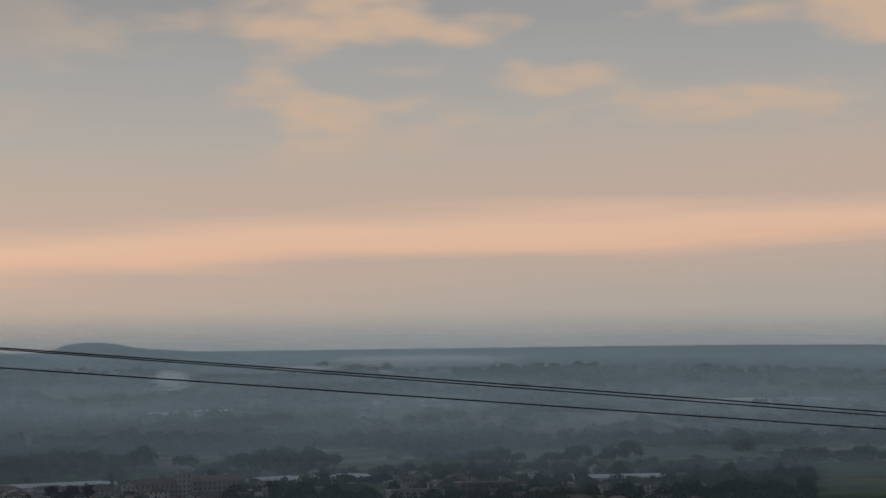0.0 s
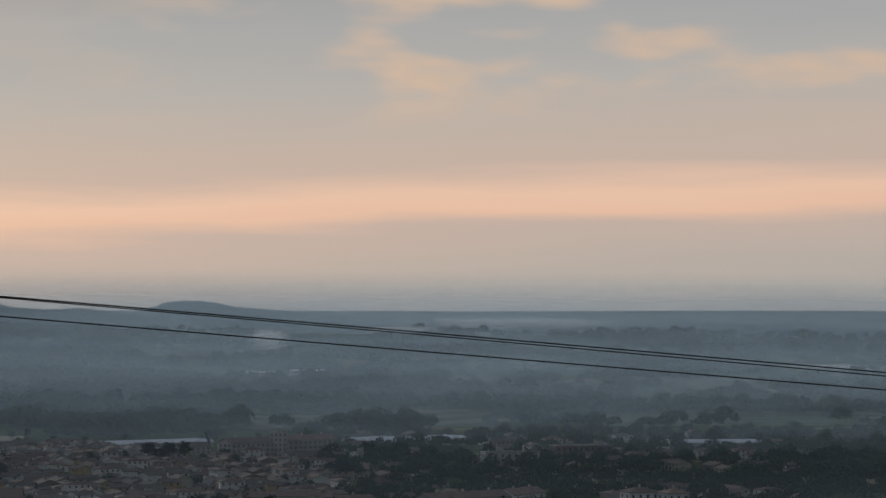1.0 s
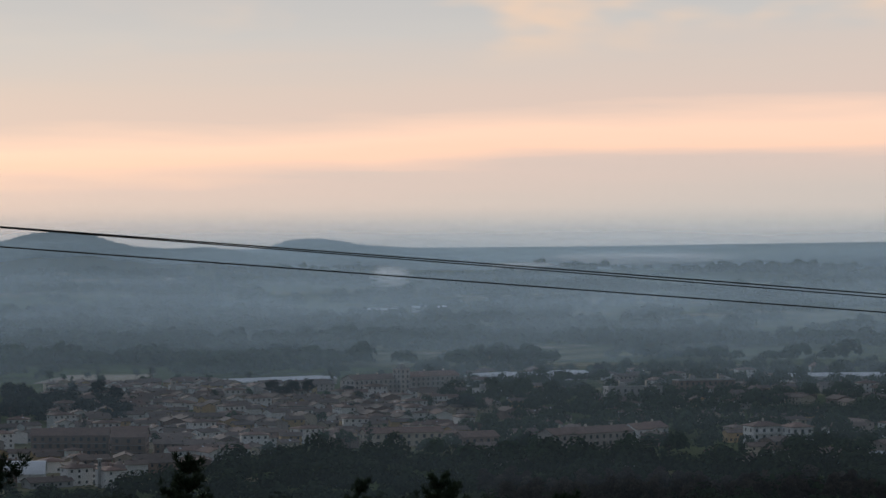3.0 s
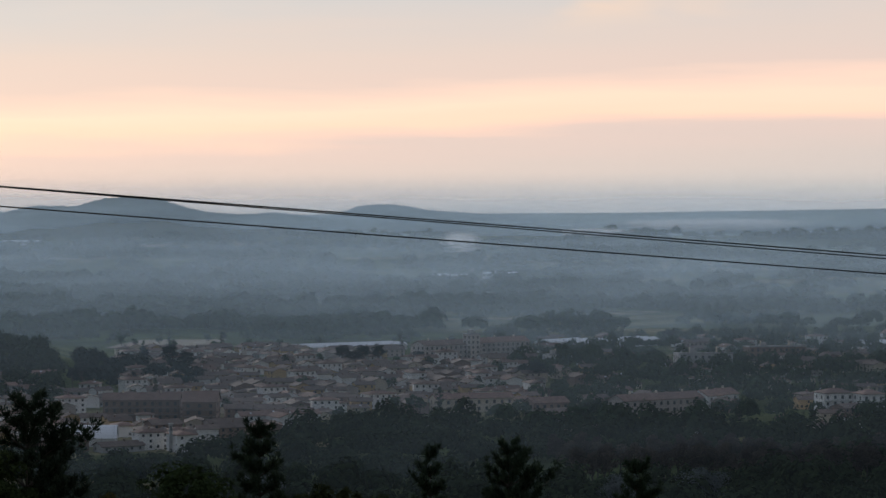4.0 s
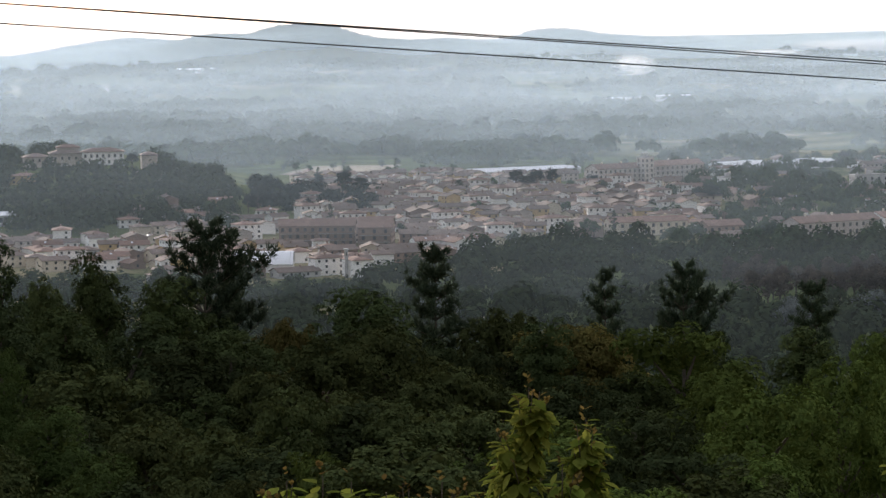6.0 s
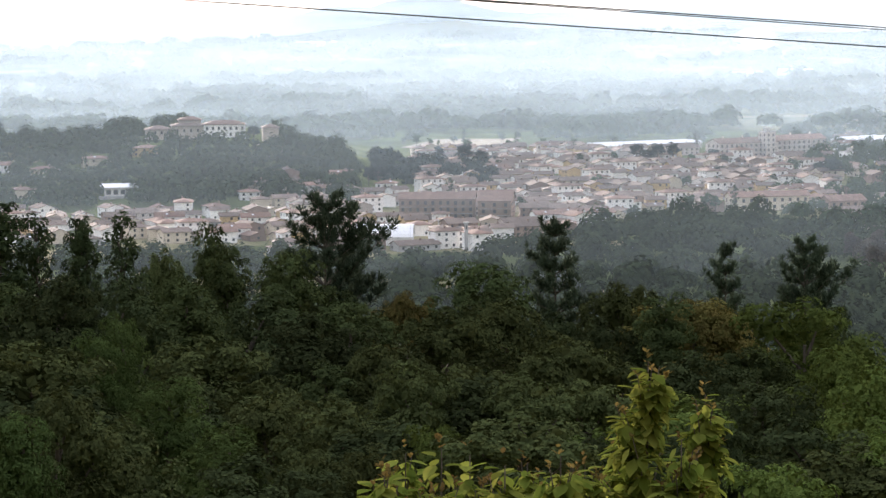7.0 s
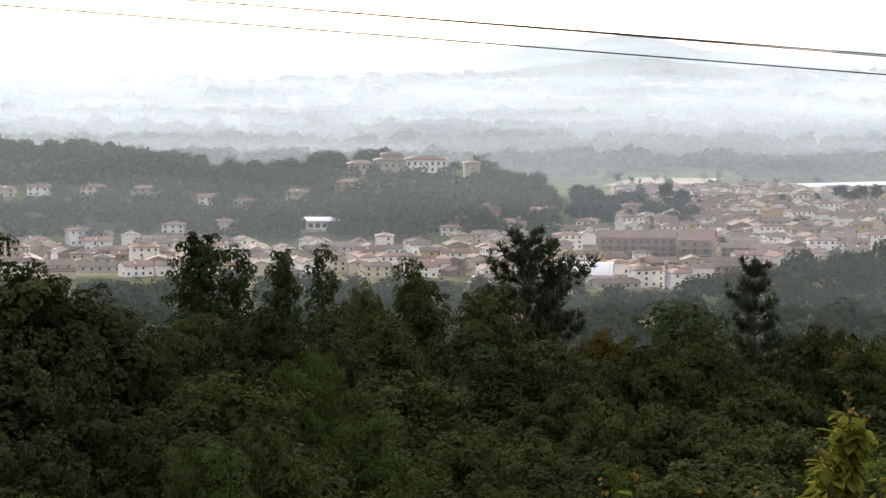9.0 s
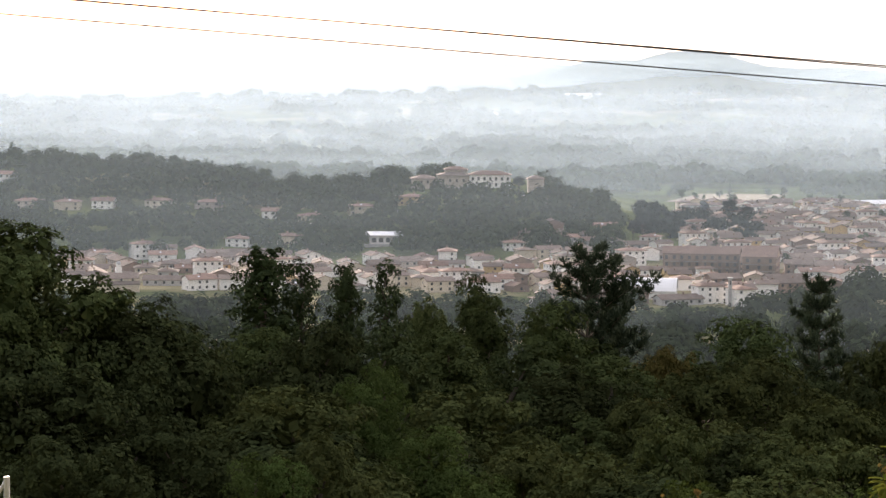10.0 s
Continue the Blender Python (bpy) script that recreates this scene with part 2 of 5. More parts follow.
M_FIELD = field_material()
M_WALLS = {
    "white": surface("white_plaster", (.72, .70, .67), (.84, .82, .79), 0.3, 3, 0.85, spread=0.1),
    "cream": surface("cream_plaster", (.50, .42, .32), (.62, .54, .42), 0.3, 3, 0.85, spread=0.15),
    "grey": surface("grey_plaster", (.36, .35, .34), (.48, .47, .45), 0.3, 3, 0.85, spread=0.15),
    "ochre": surface("ochre_plaster", (.44, .29, .13), (.55, .38, .18), 0.3, 3, 0.85, spread=0.1),
    "brick": surface("brick_facing", (.20, .135, .105), (.28, .19, .145), 0.3, 6, 0.9, spread=0.15),
    "pink": surface("rose_plaster", (.38, .32, .28), (.48, .41, .36), 0.3, 3, 0.85, spread=0.15),
}
M_TILE = surface("clay_roof_tiles", (.15, .090, .068), (.24, .148, .112), 0.35, 5, 0.9, 0.4, spread=0.3)
M_TILE_OLD = surface("weathered_roof_tiles", (.12, .088, .072), (.20, .148, .12), 0.35, 5, 0.9, 0.4, spread=0.25)
M_GLASS = surface("dark_window_glass", (.03, .035, .04), (.05, .055, .06), 1, 3, 0.15, spec=0.5)
M_SHUTTER = surface("brown_shutter_paint", (.10, .065, .045), (.15, .10, .07), 2, 20, 0.6, spread=0.4)
M_SKYLIGHT = surface("skylight_glass", (.55, .57, .6), (.65, .67, .7), 1, 4, 0.32, metal=0.6)
M_SHEET = surface("white_sheet_roof", (.68, .69, .70), (.80, .81, .82), 0.1, 2, 0.75, spec=0.15)
M_GREYSHEET = surface("grey_sheet_roof", (.34, .35, .36), (.46, .47, .48), 0.1, 2, 0.5)
M_CONCRETE = surface("concrete", (.30, .29, .28), (.42, .41, .39), 0.3, 4, 0.9)
M_STONE = surface("old_stone_wall", (.30, .26, .22), (.42, .37, .31), 0.4, 5, 0.95, 0.4)
M_BARK = surface("bark", (.05, .042, .034), (.11, .09, .07), 2, 18, 0.95, 0.6)
M_CABLE = surface("cable_sheath", (.008, .008, .008), (.02, .02, .02), 3, 30, 0.6)
M_STEEL = surface("galvanised_steel", (.35, .36, .37), (.5, .51, .52), 2, 15, 0.45, metal=0.7)
M_DRY = surface("dry_field", (.13, .115, .07), (.19, .165, .105), 0.02, 0.5, 0.95)
M_LEAF = {
    "o": foliage("oak_leaves", (0.036, 0.047, 0.019), (0.066, 0.078, 0.03)),
    # k: oak leaves darkened so the colour carries deep shade in the wood
    "k": foliage("deep_oak_leaves", (0.021, 0.029, 0.013), (0.038, 0.048, 0.021)),
    "b": foliage("hornbeam_leaves", (0.029, 0.042, 0.017), (0.053, 0.068, 0.027)),
    "a": foliage("alder_leaves", (0.023, 0.034, 0.016), (0.04, 0.054, 0.024)),
    "f": foliage("locust_leaves", (0.04, 0.062, 0.02), (0.064, 0.092, 0.031)),
    "y": foliage("turning_leaves", (0.0690, 0.0696, 0.0224), (0.1207, 0.0984, 0.0336)),
    "l": foliage("bright_leaves", (0.0506, 0.0770, 0.0199), (0.0880, 0.1188, 0.0323)),
    "s": foliage("sapling_leaves", (0.0883, 0.1259, 0.0224), (0.2000, 0.2170, 0.0475), thin=0.4, rough=0.65),
    "t": foliage("young_shoot_leaves", (0.0892, 0.0673, 0.0220), (0.1365, 0.0954, 0.0342), thin=0.4),
    "p": foliage("pine_needles", (0.0240, 0.0380, 0.0242), (0.0560, 0.0740, 0.0462), thin=0.15),
    "m": foliage("valley_leaves", (0.033, 0.056, 0.028), (0.047, 0.074, 0.036), spread=0.35, hue=0.03),
    "w": foliage("willow_leaves", (0.0800, 0.0960, 0.0920), (0.1360, 0.1520, 0.1512), spread=0.1),
    "d": foliage("dark_conifer_leaves", (0.016, 0.028, 0.024), (0.034, 0.048, 0.041)),
    "r": foliage("brownish_leaves", (0.0600, 0.0496, 0.0392), (0.1000, 0.0800, 0.0648), spread=0.2),
}

# ---- helpers for meshes ----


def part(name, bm, material, parent, label=""):
    me = bpy.data.meshes.new(name)
    bm.to_mesh(me)
    bm.free()
    me.materials.append(material)
    ob = new(name, me)
    ob.parent = parent
    if label:
        ob["label"] = label
    return ob


def raw(name, verts, faces, material, parent=None, smooth=False):
    me = bpy.data.meshes.new(name)
    v = np.asarray(verts, dtype=np.float32)
    fc = np.asarray(faces, dtype=np.int32)
    k = fc.shape[1]
    me.vertices.add(len(v))
    me.vertices.foreach_set("co", v.ravel())
    me.loops.add(fc.size)
    me.loops.foreach_set("vertex_index", fc.ravel())
    me.polygons.add(len(fc))
    me.polygons.foreach_set("loop_start", np.arange(0, fc.size, k, dtype=np.int32))
    me.polygons.foreach_set("use_smooth", np.full(len(fc), smooth))
    me.update(calc_edges=True)
    me.validate()
    me.materials.append(material)
    ob = new(name, me)
    ob.parent = parent
    return ob


def box(bm, x0, x1, y0, y1, z0, z1):
    vs = [bm.verts.new((x, y, z)) for z in (z0, z1) for x, y in ((x0, y0), (x1, y0), (x1, y1), (x0, y1))]
    for q in ((3, 2, 1, 0), (4, 5, 6, 7), (0, 1, 5, 4), (1, 2, 6, 5), (2, 3, 7, 6), (3, 0, 4, 7)):
        bm.faces.new([vs[i] for i in q])
    return bm


def box_bm(*a):
    return box(bmesh.new(), *a)


def prism(bm, pts, x0, x1):
    """An outline in (y, z) pushed along x."""
    a = [bm.verts.new((x0, y, z)) for y, z in pts]
    b = [bm.verts.new((x1, y, z)) for y, z in pts]
    bm.faces.new(a)
    bm.faces.new(b[::-1])
    n = len(pts)
    for i in range(n):
        bm.faces.new((a[i], b[i], b[(i + 1) % n], a[(i + 1) % n])[::-1])
    return bm


def thing(name, at, label, category, group="", kind=""):
    ob = new(name)
    ob.matrix_world = at
    return tagged(ob, label, category, group, kind)


# ---- ground ----
# steep rise at y below -20 is added out of view to block rear sky
SLOPE_Y = [-700, -300, -20, 4, 15, 30, 60, 100, 160, 250, 400, 640, 6000]
SLOPE_Z = [380, 235, 101.5, 98.0, 95.6, 91, 81, 73.5, 65, 48, 22, 0, 0]
CREST_X = [-1500, -700, -347, -306, -253, -215, -184, -147, -112, -65, -39, -17, 1, 22, 2500]
CREST_Z = [50, 44, 34, 31.5, 30, 25, 18.5, 22, 27, 28, 17.5, 12.5, 6.5, 1.5, 0]
FLANK_Y = [0, 1270, 1330, 1400, 1500, 1560, 1700, 1950, 6000]
FLANK_F = [0, 0, 0.18, 0.48, 0.98, 1, 0.8, 0, 0]


def ground_z(x, y):
    z = np.interp(y, SLOPE_Y, SLOPE_Z) + np.interp(x, CREST_X, CREST_Z) * np.interp(y, FLANK_Y, FLANK_F)
    far = np.clip((y - 3300) / 1600, 0, 1)
    rise = np.interp(x, [-1300, -400, 0, 600, 1000, 1700, 2300], [36, 48, 62, 72, 75, 88, 100])
    z = z + far ** 1.25 * rise
    roll = np.sin(x * 0.004 + 1) * np.sin(y * 0.003) * 2.0
    return z + roll * np.clip((y - 1900) / 500, 0, 1)


def make_ground():
    ys = np.concatenate([np.linspace(-700, 0, 12), np.linspace(8, 640, 70), np.linspace(660, 1260, 40), np.linspace(1270, 1960, 90), np.linspace(1980, 4930, 120)])
    xs = np.concatenate([np.linspace(-2600, -700, 20), np.linspace(-680, 120, 90), np.linspace(130, 900, 60), np.linspace(930, 2600, 28)])
    X, Y = np.meshgrid(xs, ys)
    Z = ground_z(X, Y)
    n = len(xs)
    v = np.stack([X, Y, Z], -1).reshape(-1, 3)
    i = (np.arange(len(ys) - 1)[:, None] * n + np.arange(n - 1)[None]).ravel()
    fc = np.stack([i, i + 1, i + n + 1, i + n], 1)
    g = raw("ground", v, fc, M_FIELD, smooth=True)
    tagged(g, "grassy hillside falling to a plain of fields", "ground", kind="structure")


make_ground()


def far_ridge(heights, dist, depth, seed, label):
    """A wooded ridge on the horizon: its back rises and falls by (azimuth, elevation) in degrees, with trees roughening the line."""
    az, el = np.array(heights).T
    n, rows = 260, 16
    a = np.linspace(az[0], az[-1], n)
    # smooth the back between its summits
    e = np.interp(a, az, el)
    e = np.convolve(np.pad(e, 3, mode="edge"), [0.06, 0.14, 0.2, 0.2, 0.2, 0.14, 0.06], "valid")
    v = []
    for t in np.linspace(0, 1, rows):
        y = dist - depth * (1 - t)
        for q, h in zip(a, e):
            x = math.tan(radians(q)) * y
            foot = float(ground_z(x, min(y, 4900.0))) - 3
            back = 100 + dist * math.tan(radians(h)) + (2.6 * noise.noise((q * 9, seed, t * 2)) + 1.8 * noise.noise((q * 31, seed, t * 5))) * (0.4 + 0.6 * t)
            rise = math.sin(t * math.pi * 0.5) ** (1.1 + 0.35 * noise.noise((q * 1.3, seed, 0)))
            v.append((x, y, foot + max(0.0, back - foot) * rise))
    i = (np.arange(rows - 1)[:, None] * n + np.arange(n - 1)[None]).ravel()
    ob = raw("far_hill", v, np.stack([i, i + 1, i + n + 1, i + n], 1), M_HILL, smooth=True)
    tagged(ob, label, "hill", "hills on the horizon", "structure")


M_HILL = surface("far_woodland", (.04, .055, .03), (.08, .09, .05), 0.012, 0.09, 0.95, spec=0.0)
far_ridge([(-14.5, -.74), (-12, -.73), (-10.4, -.80), (-9.2, -.74), (-8, -.70), (-6.6, -.71), (-6, -.58), (-4.6, -.57), (-3.1, -.31), (-2.3, -.22), (-1.3, -.30), (-0.6, -.5), (0.2, -.7)], 4820, 100, 1.0, "long pale ridge fading into the haze")
far_ridge([(-3.4, -.95), (-2.4, -.62), (-1.4, -.32), (-0.7, -.16), (0.1, -.19), (0.4, -.09), (0.75, -.01), (1.4, 0.01), (1.9, -.06), (2.4, -.22), (2.8, -.30), (3.5, -.34), (4.2, -.30), (5.2, -.42), (6.2, -.6)], 4640, 330, 2.0, "hazy wooded hill with two rounded tops")
far_ridge([(4.9, -.5), (5.55, -.28), (5.95, -.16), (6.4, -.13), (6.8, -.16), (7.3, -.26), (8.1, -.31), (9.2, -.42), (10.2, -.55)], 4740, 150, 3.0, "low hazy hill with trees along its back")

# ---- haze and fog in the valley ----
# distance haze is put into bluish see-through sheets standing across the valley
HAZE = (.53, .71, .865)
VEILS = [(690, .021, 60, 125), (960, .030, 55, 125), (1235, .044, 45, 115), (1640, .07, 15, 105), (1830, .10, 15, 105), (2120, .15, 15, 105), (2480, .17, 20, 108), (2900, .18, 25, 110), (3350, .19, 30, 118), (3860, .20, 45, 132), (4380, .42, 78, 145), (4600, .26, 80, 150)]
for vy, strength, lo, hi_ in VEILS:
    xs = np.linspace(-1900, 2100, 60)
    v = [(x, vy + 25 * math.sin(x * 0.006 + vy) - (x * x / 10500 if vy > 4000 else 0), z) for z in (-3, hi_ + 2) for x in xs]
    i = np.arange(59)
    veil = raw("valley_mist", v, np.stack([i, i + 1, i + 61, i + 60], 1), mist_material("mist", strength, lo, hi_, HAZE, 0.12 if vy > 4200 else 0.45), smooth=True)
    tagged(veil, "see-through bluish sheet standing in for distance haze", "mist", "mist over the plain", "structure")


def fog_bank(x, y, z, w, h, strength, label, name="fog_bank"):
    """Low fog lying over fields: a few bowed sheets one behind the other."""
    m = mist_material("fog", strength, z + h * 0.2, z + h, (.95, .95, .95), 0.5, (0.012, 0.012, 0.06), edge=0.45)
    e = thing(name, pose(0, 0, 0), label, "fog")
    for k in range(5):
        xs, zs = np.linspace(-1, 1, 24), np.linspace(-1, 1, 6)
        v = [(u, 0.3 * (1 - u * u) + k * 0.2, q) for q in zs for u in xs]
        i = (np.arange(5)[:, None] * 24 + np.arange(23)[None]).ravel()
        ob = raw("mist_sheet", v, np.stack([i, i + 1, i + 25, i + 24], 1), m, e, True)
        ob.matrix_local = Matrix.Translation((x + k * w * 0.12, y, z + h * 0.3)) @ Matrix.Diagonal((w, 60, h, 1))


fog_bank(990, 4300, float(ground_z(990, 4300)) + 14, 170, 15, 1.0, "white fog bank lying over far fields")
fog_bank(790, 4200, float(ground_z(790, 4200)) + 10, 70, 10, 1.0, "thin white fog lying over far fields")
fog_bank(1290, 3500, float(ground_z(1290, 3500)) + 4, 160, 7, 0.5, "thin pale fog along a line of trees")
fog_bank(545, 3900, float(ground_z(545, 3900)) + 10, 34, 26, 1.0, "white smoke rising from a field fire", "smoke_plume")
fog_bank(-150, 3700, float(ground_z(-150, 3700)) + 6, 60, 6, 0.5, "thin white fog over far fields")

# ---- trees ----


def unit(a):
    return a / np.maximum(1e-6, np.linalg.norm(a, axis=1, keepdims=True))


def leaf_cards(rng, c, nrm, size, ratio=0.6, fold=0.15):
    """Pointed leaf blades, four corners each, with a slight fold."""
    n = len(c)
    nrm = unit(nrm)
    up = unit(rng.normal(size=(n, 3)))
    a = unit(np.cross(nrm, up))
    b = np.cross(nrm, a)
    s = (size * rng.uniform(0.65, 1.35, n))[:, None]
    v = np.stack([c - a * s * 0.5, c + b * s * ratio * 0.5 + nrm * s * fold, c + a * s * 0.5, c - b * s * ratio * 0.5 + nrm * s * fold], 1).reshape(-1, 3)
    return v, np.arange(4 * n).reshape(-1, 4)


def limb(bm, p, q, r0, r1, sides=7):
    p, q = Vector(p), Vector(q)
    m = (q - p).to_track_quat("Z", "Y").to_matrix()
    rings = []
    for c, r in ((p, r0), (p.lerp(q, 0.5), (r0 + r1) * 0.48), (q, r1)):
        rings.append([bm.verts.new(c + m @ Vector((r * math.cos(k * math.tau / sides), r * math.sin(k * math.tau / sides), 0))) for k in range(sides)])
    for a, b in zip(rings, rings[1:]):
        for k in range(sides):
            bm.faces.new((a[k], a[(k + 1) % sides], b[(k + 1) % sides], b[k]))
    bm.faces.new(rings[-1])
    bm.faces.new(rings[0][::-1])


def broadleaf(seed, height, width, leaves, leaf, kind, label, clumps=46, low=0.22, shape="round", name="tree"):
    """Tapered trunk, forked limbs and a crown of leafy clumps with gaps between them."""
    rng = np.random.default_rng(seed)
    root = thing(name, pose(0, 0, 0), label, "tree")
    z0, z1 = height * low, height
    cs, rs = [], []
    for k in range(clumps):
        d = unit(rng.normal(size=(1, 3)))[0]
        if d[2] < -0.35:
            d[2] *= -1
        r = rng.uniform(0.45, 0.95) if clumps < 50 else rng.uniform(0.62, 1.12)
        if shape == "spire":
            h = rng.uniform(0, 1) ** 0.8
            wid = width * 0.5 * (1 - h) ** 0.55 * (0.6 + 0.4 * math.sin(h * 9 + seed) ** 2)
            ang = rng.uniform(0, math.tau)
            c = np.array([math.cos(ang) * wid * 0.75, math.sin(ang) * wid * 0.75, z0 + (z1 - z0) * (h * 0.93)])
            rad = max(0.07 * width, wid * rng.uniform(0.35, 0.6))
        elif shape == "tall":
            h = k / (clumps - 1)
            wid = width * 0.5 * min(1.0, 2.3 * (1.02 - h) ** 0.62) * rng.uniform(0.4, 1.0) * (1 + 0.12 * math.sin(h * 17 + seed))
            ang = rng.uniform(0, math.tau)
            rad = width * rng.uniform(0.10, 0.18)
            c = np.array([math.cos(ang) * (wid - rad * .5), math.sin(ang) * (wid - rad * .5), z0 + (z1 - z0) * h - rad * 0.8])
        else:
            lump = 1 + 0.28 * noise.noise((d[0] * 1.7 + seed, d[1] * 1.7, d[2] * 1.7))
            c = np.array([d[0] * width * 0.40 * r * lump, d[1] * width * 0.40 * r * lump, z0 + (z1 - z0) * (0.45 + 0.42 * d[2] * r * lump)])
            rad = width * (rng.uniform(0.10, 0.19) if clumps < 50 else rng.uniform(0.085, 0.15))
        cs.append(c)
        rs.append(rad)
    per = leaves // clumps
    P_, N_ = [], []
    for c, rad in zip(cs, rs):
        d = unit(rng.normal(size=(per, 3)))
        d[:, 2] = np.where((d[:, 2] < -0.05) & (rng.uniform(size=per) < 0.85), -d[:, 2], d[:, 2])
        bump_ = 1 + 0.3 * np.sin(d[:, 0] * 7 + c[0]) * np.sin(d[:, 1] * 7 + c[1]) * np.sin(d[:, 2] * 6)
        rr = rad * bump_ * rng.uniform(0.8, 1.06, per)
        P_.append(c + d * rr[:, None] * np.array([1, 1, 0.8]))
        N_.append(d * 0.9 + np.array([0, 0, 0.35]) + rng.normal(size=(per, 3)) * 0.25)
    if clumps >= 50 and shape == "round":
        # shaded foliage inside the crown
        n = leaves // 6
        d = unit(rng.normal(size=(n, 3))) * rng.uniform(0.2, 1, (n, 1))
        P_.append(d * np.array([width * 0.33, width * 0.33, (z1 - z0) * 0.34]) + np.array([0, 0, z0 + (z1 - z0) * 0.42]))
        N_.append(rng.normal(size=(n, 3)) + np.array([0, 0, 0.5]))
    P_, N_ = np.concatenate(P_), np.concatenate(N_)
    v, fc = leaf_cards(rng, P_, N_, leaf)
    raw("crown", v, fc, M_LEAF[kind], root)
    bm = bmesh.new()
    top = height * (0.75 if shape == "round" else 0.93)
    limb(bm, (0, 0, -1.5), (0.02 * width, 0, height * 0.4), height * 0.022, height * 0.015)
    limb(bm, (0.02 * width, 0, height * 0.4), (0, 0, top), height * 0.015, height * 0.004)
    for k in range(0, clumps, max(1, clumps // 12)):
        c = cs[k]
        limb(bm, (0.01 * width, 0, max(height * 0.2, c[2] * 0.62)), tuple(c), height * 0.008, height * 0.002, 5)
    part("trunk", bm, M_BARK, root)
    return root


def sphere_spots(n, turn=0.0):
    """n directions spread evenly over a ball."""
    k = np.arange(n) + 0.5
    z, a = 1 - 2 * k / n, k * 2.39996 + turn
    r = np.sqrt(1 - z * z)
    return np.stack([r * np.cos(a), r * np.sin(a), z], 1)


def lobed_tree(seed, height, width, kind, label, lobes=11, sprays=14, leaves=95, leaf=0.19, low=0.2, shape="round", ratio=0.7, thin=0.0):
    """Tree whose crown is built from boughs: each bough a dome of leafy sprays over shaded inner leaves, with hollows between."""
    rng = np.random.default_rng(seed)
    root = thing("tree", pose(0, 0, 0), label, "tree")
    z0, tall = height * low, height * (1 - low)
    mid = z0 + tall * 0.5
    boughs = []
    if shape == "round":
        for d in sphere_spots(lobes + 4, seed):
            if d[2] < -0.55:
                continue
            k = rng.uniform(0.5, 0.86)
            R = width * rng.uniform(0.15, 0.24)
            boughs.append((np.array([d[0] * width * 0.5 * k, d[1] * width * 0.5 * k, mid + d[2] * (tall * 0.5 - R * 0.9) * rng.uniform(0.72, 1.05)]), R))
    else:
        for k in range(lobes):
            h = k / (lobes - 1)
            wid = width * 0.5 * (0.35 + 0.65 * math.sin(math.pi * min(1, 0.18 + 0.80 * h)) ** 0.7)
            R = width * (0.27 - 0.09 * h) * rng.uniform(0.8, 1.15)
            a = k * 2.4 + seed + rng.uniform(-0.4, 0.4)
            off = max(0.0, wid - R) * (1 - 0.4 * h) * rng.uniform(0.5, 1.1)
            boughs.append((np.array([math.cos(a) * off, math.sin(a) * off, z0 + (tall - R * 1.25) * h + R * 0.25]), R))
    P_, N_, S_ = [], [], []
    for c, R in boughs:
        out = c - np.array([0, 0, mid - tall * 0.2])
        out = out / max(1e-3, np.linalg.norm(out)) * 0.6 + np.array([0, 0, 0.8])
        for d in sphere_spots(sprays, rng.uniform(0, 6)):
            d = unit((d + rng.normal(size=3) * 0.18)[None])[0]
            if d @ out < -0.3 or rng.uniform() < thin:
                continue
            r = R * rng.uniform(0.3, 0.5)
            p = c + d * R * rng.uniform(0.68, 1.02) * np.array([1, 1, 0.86])
            face = d * 0.7 + np.array([0, 0, 0.6])
            q = unit(rng.normal(size=(leaves, 3)) + face * 0.95)
            P_.append(p + q * (r * rng.uniform(0.7, 1.12, leaves))[:, None] * np.array([1, 1, 0.82]))
            N_.append(q * 0.6 + d * 0.4 + np.array([0, 0, 0.35]) + rng.normal(size=(leaves, 3)) * 0.25)
            S_.append(np.full(leaves, leaf))
            # shaded leaves under the spray
            q = unit(rng.normal(size=(10, 3)))
            P_.append(p - d * r * 0.25 + q * r * 0.5)
            N_.append(q)
            S_.append(np.full(10, r * 0.62))
        m = 34 if thin < 0.2 else 12
        q = unit(rng.normal(size=(m, 3)))
        P_.append(c + q * R * rng.uniform(0.2, 0.6, (m, 1)))
        N_.append(q)
        S_.append(np.full(m, R * 0.38))
    P_, N_, S_ = np.concatenate(P_), np.concatenate(N_), np.concatenate(S_)
    v, fc = leaf_cards(rng, P_, N_, S_, ratio)
    raw("crown", v, fc, M_LEAF[kind], root)
    bm = bmesh.new()
    limb(bm, (0, 0, -1.5), (0.02 * width, 0, height * 0.4), height * 0.02, height * 0.014)
    limb(bm, (0.02 * width, 0, height * 0.4), (0, 0, height * 0.86), height * 0.014, height * 0.004)
    for c, R in boughs:
        limb(bm, (0.01 * width, 0, max(height * 0.2, c[2] - np.hypot(c[0], c[1]) * 0.9 - R * 0.5)), tuple(c), height * 0.007, height * 0.002, 5)
    part("trunk", bm, M_BARK, root)
    return root


